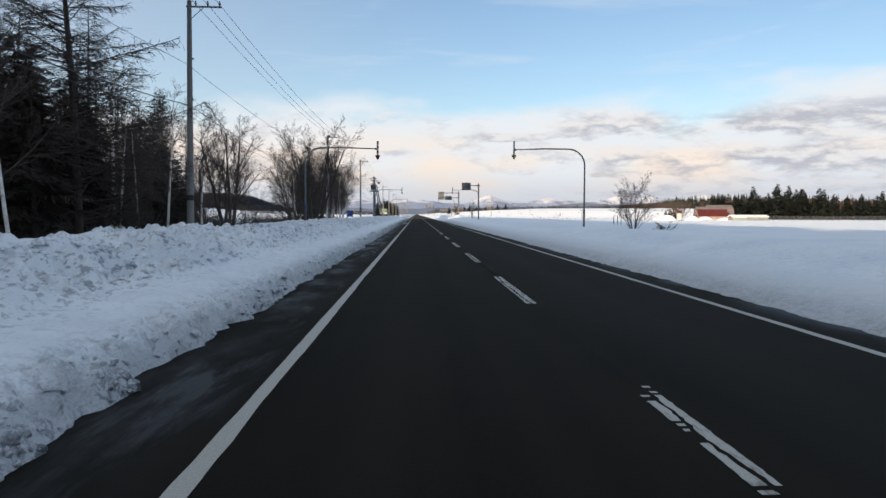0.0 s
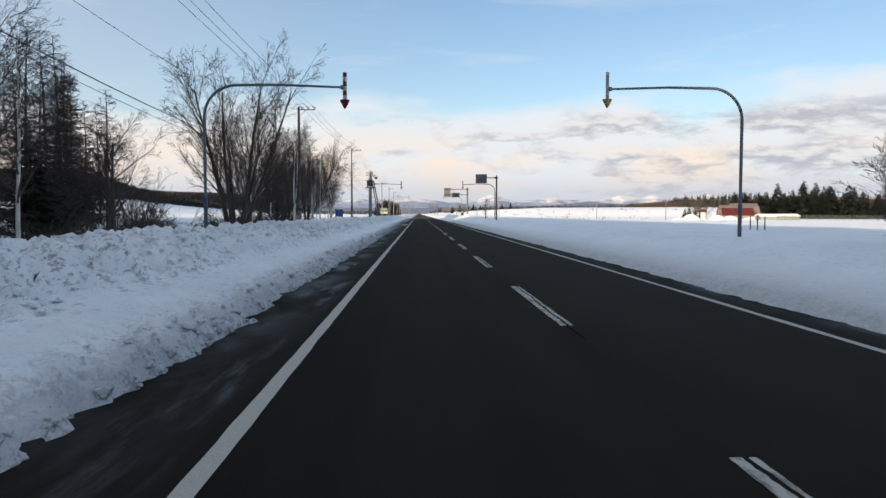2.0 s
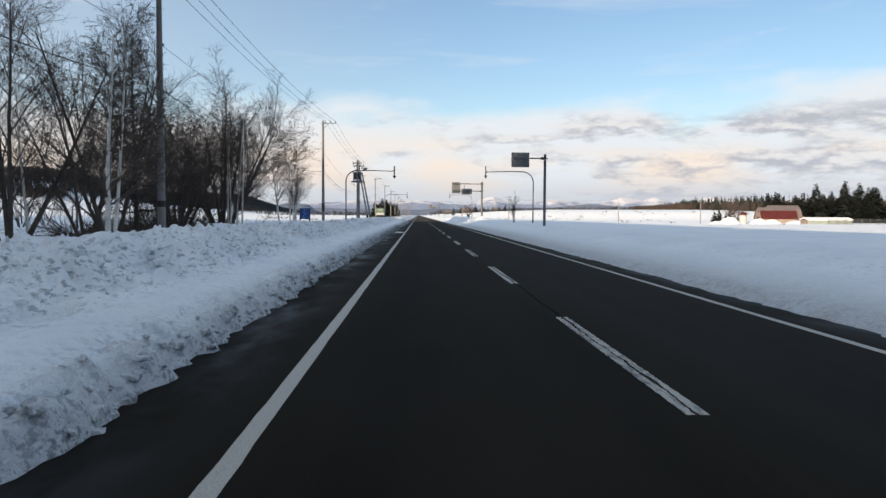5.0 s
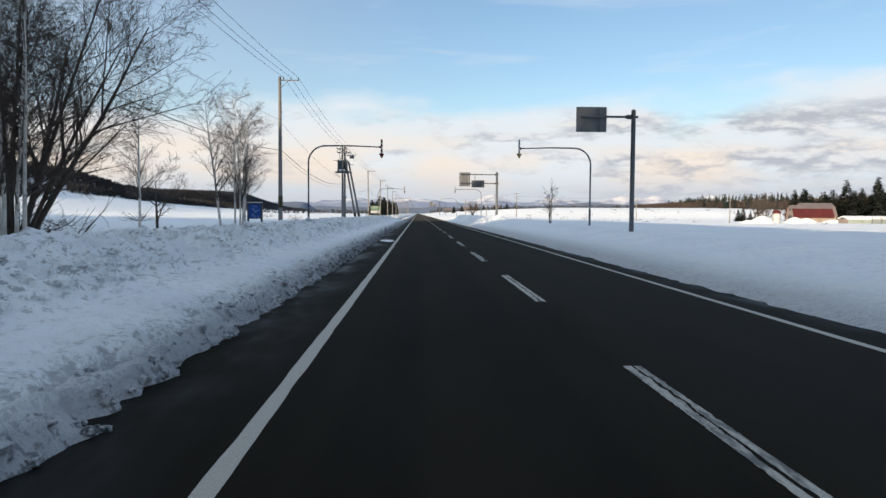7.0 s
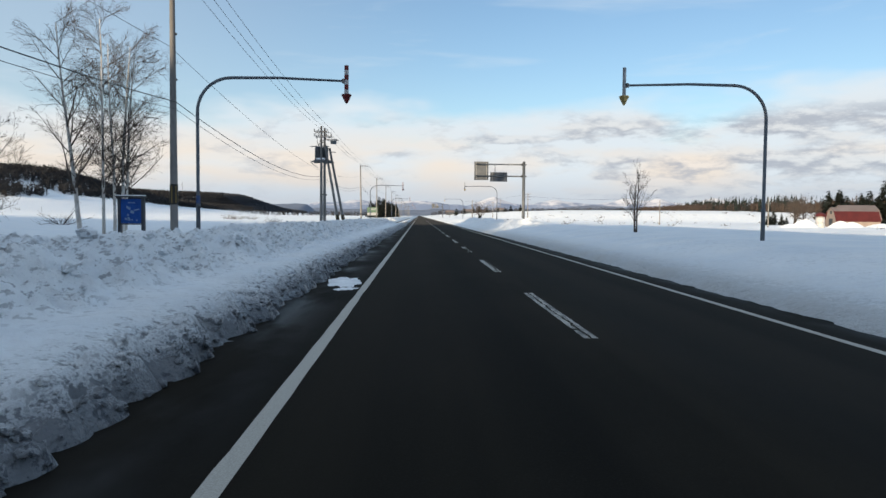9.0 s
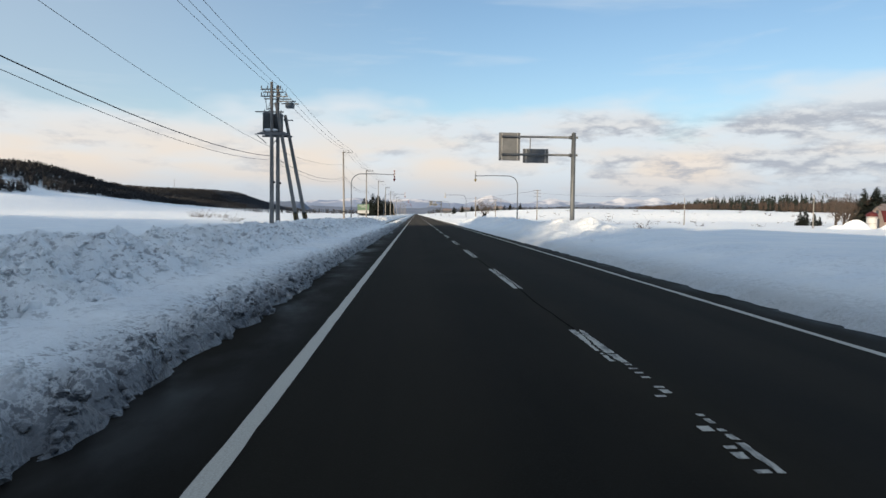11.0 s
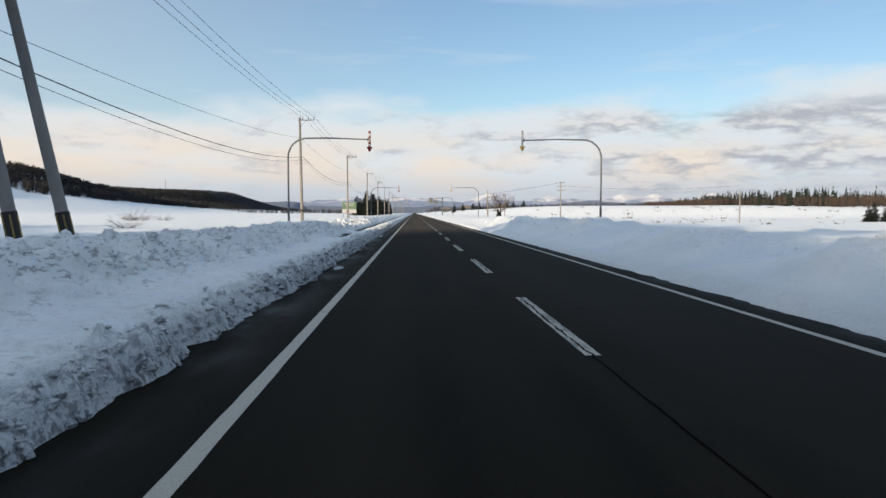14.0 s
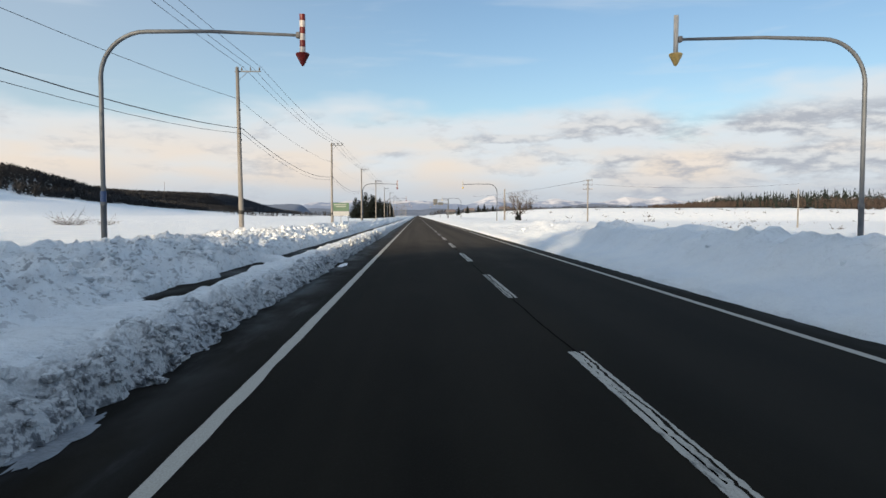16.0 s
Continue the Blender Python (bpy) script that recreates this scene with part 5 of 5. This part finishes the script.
def stake(x, y):
    z = gz(x, y)
    s = Shape().tube([(x, y, z - 0.3), (x, y, z + 0.62), (x + 0.005, y, z + 0.66)], [0.03, 0.028, 0.015], 8)
    whole("stake", s, DARK_WOOD, "short dark wooden stake in the snow", "stake", "stakes in the snow")


for k in range(3):
    stake(13.8 + 0.20 * k, 58.6 - 0.3 * k)


# ---------------------------------------------------------------- farm
def gambrel_barn(name, x, y, wide, long, eave, ridge, roof_material, turn, label):
    """Origin at the middle of the floor; the long side runs along local x."""
    root = thing(name, (x, y, gz(x, y) - 0.2), label, "barn", turn=turn)
    w, l = wide / 2, long / 2
    brk, zb = w * 0.62, eave + (ridge - eave) * 0.68
    prof = [(-w, 0), (-w, eave), (-brk, zb), (0, ridge), (brk, zb), (w, eave), (w, 0)]
    for sx in (-1, 1):
        s = Shape()
        s.add([(sx * l + dx, q, z) for dx in (-0.1, 0.1) for q, z in prof], [tuple(range(7)), tuple(reversed(range(7, 14)))] + [(i, (i + 1) % 7, 7 + (i + 1) % 7, 7 + i) for i in range(7)])
        g = part("gable_wall", s, BARN_WALL, root, "pale boarded gable wall")
        part("door", Shape().box((sx * (l + 0.12), 0, 1.4), (0.08, 2.6, 2.8), 0.01), DARK_WOOD, g)
        part("window", Shape().box((sx * (l + 0.12), 0, zb - 0.2), (0.08, 1.2, 1.0), 0.01), DARK_WOOD, g)
    for sy in (-1, 1):
        part("side_wall", Shape().box((0, sy * w, eave / 2), (long, 0.16, eave), 0.0), BARN_WALL, root)
    for (q0, z0), (q1, z1) in zip(((-w - 0.35, eave - 0.3), (-brk, zb), (0, ridge), (brk, zb)), ((-brk, zb), (0, ridge), (brk, zb), (w + 0.35, eave - 0.3))):
        steep = abs(z1 - z0) > abs(q1 - q0)
        s = Shape()
        a, b, up = -l - 0.4, l + 0.4, 0.16
        s.add([(a, q0, z0), (b, q0, z0), (b, q1, z1), (a, q1, z1), (a, q0, z0 + up), (b, q0, z0 + up), (b, q1, z1 + up), (a, q1, z1 + up)], [(3, 2, 1, 0), (4, 5, 6, 7), (0, 1, 5, 4), (1, 2, 6, 5), (2, 3, 7, 6), (3, 0, 4, 7)])
        part("roof_slope", s, roof_material if steep else BARN_GREY, root, "steep red metal roof slope" if steep and roof_material is BARN_RED else "grey metal roof slope")
    return root


gambrel_barn("barn", 134.0, 322.0, 8.0, 12.5, 2.2, 6.2, BARN_RED, -8, "red gambrel-roofed barn half buried by snow heaps")
gambrel_barn("barn", 144.0, 336.0, 10.0, 11.0, 2.6, 7.2, BARN_GREY, -8, "grey-roofed barn behind the red one")


def silo(x, y):
    root = thing("silo", (x, y, gz(x, y) - 0.2), "short white concrete silo with a red dome cap", "silo")
    part("drum", Shape().tube([(0, 0, 0), (0, 0, 3.3)], 1.2, 20), WHITE, root, smooth=False)
    for z in (1.5, 3.0):
        part("hoop", Shape().tube([(0, 0, z), (0, 0, z + 0.08)], 1.33, 20), GALV, root)
    pts = [(0, 0, 3.3 + 1.2 * math.sin(a)) for a in np.linspace(0, 1.5, 7)]
    part("dome", Shape().tube(pts, [1.42 * math.cos(a) + 0.02 for a in np.linspace(0, 1.5, 7)], 20), BARN_RED, root, "red metal dome", smooth=True)


silo(111.5, 301.0)


def low_shed(x, y, long, turn):
    root = thing("low_shed", (x, y, gz(x, y) - 0.3), "low pale film-clad shed with snow on its roof", "shed", turn=turn)
    part("wall", Shape().box((0, -3, 0.85), (long, 0.12, 1.7)), TARP, root)
    part("wall", Shape().box((0, 3, 0.85), (long, 0.12, 1.7)), TARP, root)
    for sx in (-1, 1):
        part("gable_wall", Shape().box((sx * long / 2, 0, 0.9), (0.12, 6, 1.8)), BARN_WALL, root)
    s = Shape()
    for (q0, z0), (q1, z1) in (((-3.3, 1.65), (0, 2.35)), ((0, 2.35), (3.3, 1.65))):
        s.add([(sx * (long / 2 + 0.3), q, z + dz) for sx in (-1, 1) for q, z in ((q0, z0), (q1, z1)) for dz in (0, 0.4)], [(0, 1, 3, 2), (4, 6, 7, 5), (0, 4, 5, 1), (2, 3, 7, 6), (1, 5, 7, 3), (0, 2, 6, 4)])
    part("roof", s, CLOD, root, "snow-covered roof")
    for k in range(int(long / 3)):
        part("post", Shape().box((-long / 2 + 1.5 + 3 * k, -3.1, 0.85), (0.12, 0.1, 1.7)), GALV, root)


low_shed(143.0, 304.0, 15.0, -6)


def farm_fence(x0, y0, x1, y1, n):
    root = thing("fence", (0, 0, 0), "thin post-and-net fence beyond the field", "fence")
    for k in range(n):
        t = k / (n - 1)
        x, y = x0 + (x1 - x0) * t, y0 + (y1 - y0) * t
        z = gz(x, y)
        part("post", Shape().box((x, y, z + 0.9), (0.14, 0.14, 2.2)), POLE_STEEL, root)
    for h in np.linspace(0.3, 1.9, 8):
        part("rail", Shape().tube([(x0, y0, gz(x0, y0) + h), (x1, y1, gz(x1, y1) + h)], 0.035, 5), POLE_STEEL, root)


farm_fence(138, 294, 240, 278, 40)


def snow_heap(x, y, r, h):
    n, m = 20, 7
    verts, faces = [], []
    for j in range(m):
        q = j / (m - 1)
        for i in range(n):
            a = 2 * math.pi * i / n
            rr = r * (1 - q) * (0.8 + 0.4 * float(vnoise(np.array([math.cos(a) * 2 + x]), np.array([math.sin(a) * 2 + y]))[0])) + 0.02
            verts.append((x + rr * math.cos(a), y + rr * 0.7 * math.sin(a), gz(x, y) - 0.3 + h * math.sin(q * math.pi / 2) ** 1.3))
    for j in range(m - 1):
        for i in range(n):
            faces.append((j * n + i, j * n + (i + 1) % n, (j + 1) * n + (i + 1) % n, (j + 1) * n + i))
    whole("snow_mound", Shape().add(verts, faces), SNOW, "pushed-up heap of clean snow by the farm", "snow", "farm snow heaps", smooth=True)


for x, y, r, h in ((105, 297, 4.5, 2.6), (117, 300, 4.5, 2.2), (127, 311, 5, 1.9), (137, 312, 6, 1.5), (146, 314, 4, 1.4), (100, 296, 4, 1.2)):
    snow_heap(x, y, r, h)

SP = "tall dark spruce of the farm windbreak dusted with snow"
sp1 = plant(conifer(411, 13.5, 0.2, SP, "farm windbreak", 0.30, 0.02, 110, 13, NEEDLE_FAR, 1.05), 157, 374)
sp2 = plant(conifer(412, 11.5, 0.2, SP, "farm windbreak", 0.34, 0.03, 100, 13, NEEDLE_FAR, 1.05), 163, 372)
rng = np.random.default_rng(77)
for k in range(92):
    t = k / 91
    x = 158 + 180 * t + rng.normal(0, 2.5)
    y = 374 - 40 * t + rng.normal(0, 6)
    if 0.30 < t < 0.36:
        continue
    plant_copy((sp1, sp2)[k % 2], x, y, rng.uniform(0, 360), rng.uniform(0.8, 1.25) * (1.15 if 0.12 < t < 0.3 else 0.95))
for k in range(22):
    plant_copy((sp2, sp1)[k % 2], 168 + 8.4 * k + rng.normal(0, 2), 384 - 0.9 * k + rng.normal(0, 4), rng.uniform(0, 360), rng.uniform(0.75, 1.1))
filler = [(168 + 190 * rng.random(), 392 + rng.normal(0, 7)) for k in range(620)]
woods("windbreak_wood", filler, WOOD_FAR, "brown leafless trees filling the farm windbreak", 98, 0.5, 8, 12, 30, 0.04)
# evergreen row beside the road ahead, and single bushes
for k in range(34):
    plant_copy((sp1, sp2)[k % 2], -25 - 7 * (k % 2) + rng.normal(0, 1.5), 520 + 9 * k, rng.uniform(0, 360), rng.uniform(0.75, 0.95))
plant_copy(sp1, 15.9, 315, 20, 0.13)
plant_copy(sp2, 127.5, 362, 90, 0.42)
plant_copy(sp1, 130.5, 364, 150, 0.44)
plant_copy(sp2, 133.0, 363, 10, 0.36)
plant_copy(sp1, 136.0, 365, 60, 0.25)
for k in range(9):
    plant_copy((sp1, sp2)[k % 2], 40 + 9 * k, 900 + rng.normal(0, 12), rng.uniform(0, 360), rng.uniform(0.5, 0.8))


def field_pole(x, y, top, arms):
    root = thing("field_pole", (x, y, gz(x, y)), "thin weathered pole standing in the snowfield", "utility pole", "field poles")
    part("shaft", Shape().tube([(0, 0, -0.5), (0, 0, top)], [0.17, 0.11], 10), CONCRETE, root)
    for k in range(arms):
        part("crossarm", Shape().box((0, 0, top - 0.3 - 0.9 * k), (2.0, 0.09, 0.09)), RUST, root)
        for i in (-0.9, -0.3, 0.3, 0.9):
            insulator(root, i, 0, top - 0.27 - 0.9 * k)


for x, y, top, arms in ((34, 338, 9.3, 3), (77.3, 335, 8.0, 0), (96, 300, 8.2, 0), (31, 420, 8.0, 1), (60, 640, 9, 1), (14, 318, 5.6, 0)):
    field_pole(x, y, top, arms)
wire("farm_wire", [(34.9, 338, 9.1), (20, 470, 9.0)], 0.6, 0.03, "dark wire crossing the field")
wire("farm_wire", [(33.4, 338, 8.2), (77.3, 335, 8.2)], 0.9, 0.02, "dark wire crossing the field")


def green_board(x, y):
    root = thing("green_board", (x, y, gz(x, y)), "large green roadside board on a pale frame", "sign board")
    part("panel", Shape().box((0, 0, 2.9), (3.4, 0.12, 1.7), 0.02), GREEN_BOARD, root)
    part("lower_panel", Shape().box((0, 0, 1.55), (3.4, 0.11, 0.9), 0.02), PALE, root, "pale lower strip")
    s = Shape()
    for k, z in ((0, 3.35), (1, 2.95)):
        s.box((-0.1 + 0.15 * k, -0.07, z), (2.4 - 0.5 * k, 0.02, 0.14))
    part("lettering", s, PALE, root, "unreadable pale bars")
    for q in (-1.5, 0, 1.5):
        part("leg", Shape().tube([(q, 0.12, -0.5), (q, 0.12, 3.7)], 0.05, 8), GALV, root)


green_board(-17.3, 336)


def far_house(x, y, w, h, m, turn=0.0):
    root = thing("far_house", (x, y, gz(x, y)), "small far farmhouse with a dull metal roof", "house", "far houses", turn=turn)
    part("wall", Shape().box((0, 0, h / 2), (w, w * 0.7, h)), m, root)
    s = Shape()
    q = w * 0.42
    s.add([(sx * (w / 2 + 0.4), yy, zz) for sx in (-1, 1) for yy, zz in ((-q, h), (0, h + w * 0.25), (q, h))], [(0, 1, 4, 3), (1, 2, 5, 4), (0, 2, 1), (3, 4, 5), (0, 3, 5, 2)])
    part("roof", s, BARN_GREY, root, "dull metal gable roof")
    for k in (-0.25, 0.25):
        part("window", Shape().box((k * w, -w * 0.35 - 0.02, h * 0.55), (w * 0.16, 0.06, h * 0.28)), DARK_WOOD, root)


for x, y, w, h, m in ((44, 1150, 12, 4, DARK_WOOD), (75, 1220, 14, 4, DARK_WOOD), (130, 1250, 14, 4, DARK_WOOD)):
    far_house(x, y, w, h, m)


# ---------------------------------------------------------------- far woods, hills, mountains

rng = np.random.default_rng(90)
near_hill, far_hill = [], []
while len(near_hill) + len(far_hill) < 14000:
    y = 700 + 1900 * rng.random()
    x = -394 - 150 * rng.random() + 14 * (vnoise(np.array([y / 60]), np.array([0.5]))[0] - 0.5)
    if vnoise(np.array([x / 40]), np.array([y / 60]))[0] < 0.05 or (y < 790 and x > -430) or (870 < y < 930 and -455 < x):
        continue
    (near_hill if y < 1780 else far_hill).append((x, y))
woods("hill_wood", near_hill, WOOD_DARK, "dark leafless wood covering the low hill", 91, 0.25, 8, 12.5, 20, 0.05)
woods("hill_wood", far_hill, WOOD_HAZE, "far wood on the end of the hill, haze-tinted blue-grey", 99, 0.2, 9, 12, 13, 0.08)

right_trees = []
for k in range(2600):
    t = rng.random()
    x, y = 455 + (250 - 455) * t, 1575 + (540 - 1575) * t
    d = abs(rng.normal(0, 45))
    right_trees.append((x + d + 260 * rng.random() * t, y + d * 0.8))
woods("field_wood", right_trees, WOOD_FAR, "brown leafless wood along the far side of the fields", 92, 0.05, 6, 10.5, 20)
tall_few = [(x + 4, y + 4) for x, y in right_trees if vnoise(np.array([x / 45 + 3]), np.array([y / 130]))[0] > 0.60][:560]
woods("evergreen_wood", tall_few, NEEDLE_FAR, "dark evergreens rising out of the brown wood", 93, 1.0, 11, 17.5, 26)
left_line = [(-60 - 420 * rng.random(), 1500 + rng.normal(0, 40)) for k in range(700)]
woods("hedge_wood", left_line, WOOD_DARK, "dark tree line across the far snowfield", 94, 0.2, 6, 10, 12)
low_line = [(30 + 620 * rng.random(), 1900 + rng.normal(0, 50)) for k in range(900)]
woods("hedge_wood", low_line, WOOD_DARK, "dark tree line across the far snowfield", 95, 0.3, 7, 14, 12)
# unseen wood behind and beside the road's start, added to block the low sun
near_row = [(-66 - 34 * rng.random() ** 1.4, rng.uniform(-190, 112)) for k in range(2600)]
slant = [(x, y) for x, y in ((rng.uniform(-260, -70), rng.uniform(-20, 300)) for k in range(7000)) if 6 < x + y < 50]
# heights per band chosen to place the ends of the shadows
for lo, hi, tall in ((-100, 147, 36.5), (147, 179, 29.5), (179, 213, 33.5), (213, 600, 24.5)):
    rows = [p for p in near_row + slant if lo <= p[1] - 1.6 * p[0] < hi and p[0] + p[1] < 50]
    woods("sun_blocking_wood", rows, WOOD_DARK, "unseen dense dark wood, added to block the low sun", 96, 0.4, tall - 3, tall, 30)


def radio_mast(x, y, high):
    root = thing("radio_mast", (x, y, gz(x, y)), "thin dark radio mast on the wooded hill", "mast")
    part("pole", Shape().tube([(0, 0, -1), (0, 0, high * 0.6), (0, 0, high)], [0.45, 0.35, 0.15], 6), RUST, root)
    for k in (0.82, 0.92):
        part("crossarm", Shape().box((0, 0, high * k), (3.0, 0.3, 0.3)), RUST, root)


radio_mast(-482, 1545, 30)


def ridge(name, y, x0, x1, low, high, seed, material, label, rough=1.0, peaks=()):
    n, m = 150, 14
    xs = np.linspace(x0, x1, n)
    u = (xs - x0) / (x1 - x0)
    prof = low + (high - low) * fbm(xs / 420.0 + seed, xs * 0 + seed, 5, 0.55) * rough
    for px, ph, pw in peaks:
        prof = prof + ph * np.maximum(0, 1 - np.abs(xs - px) / pw) ** 1.2
    prof = prof * step(0, 0.06, u) * step(1.0, 0.94, u)
    verts, faces = [], []
    for j in range(m):
        q = j / (m - 1)
        bumps = (fbm(xs / 130 + seed, xs * 0 + 3 * q, 4) - 0.5) * 260 * (1 - q)
        zz = -5 + (prof + 5) * q + (fbm(xs / 90 + 2 * seed, xs * 0 + 5 * q, 4) - 0.5) * prof * 0.35 * q * (1 - q)
        for i in range(n):
            verts.append((xs[i], y - 420 * (1 - q) + bumps[i] * 0.3, zz[i]))
    for j in range(m - 1):
        for i in range(n - 1):
            faces.append((j * n + i, j * n + i + 1, (j + 1) * n + i + 1, (j + 1) * n + i))
    whole(name, Shape().add(verts, faces), material, label, "hills", kind="structure", smooth=False)


def mountain_material():
    k = Mat("hazed_snowy_mountain", (0.6, 0.6, 0.65), 0.9)
    n = k.noise(0.012, 6, 0.65, (1, 1, 2.2))
    high = k.ramp(k.axis("Z"), 45, 120, -0.25, 0.25)
    f = k.ramp(k.math("ADD", n, high), 0.42, 0.60)
    # blue slopes and dulled snow hold the distance haze in their base colour
    k.set("Base Color", k.mix(f, (0.20, 0.25, 0.36), (0.50, 0.52, 0.58)))
    return k.m


MOUNTAIN = mountain_material()
ridge("backdrop_mountains", 4650, -900, 3600, 40, 130, 3.3, MOUNTAIN, "far snowy mountain range under cloud, tinted for haze", 1.0, ((480, 55, 160), (900, 30, 200), (1330, 40, 170), (1560, 50, 240), (1950, 60, 300)))
ridge("backdrop_hills", 3600, -2200, 1500, 8, 62, 7.7, HAZE_HILL, "wooded hills on the horizon, tinted blue for haze", 1.0, ((900, 20, 500),))
ridge("backdrop_hills", 2900, -1600, -380, 10, 60, 5.1, HAZE_HILL, "wooded hills on the horizon, tinted blue for haze", 1.0)
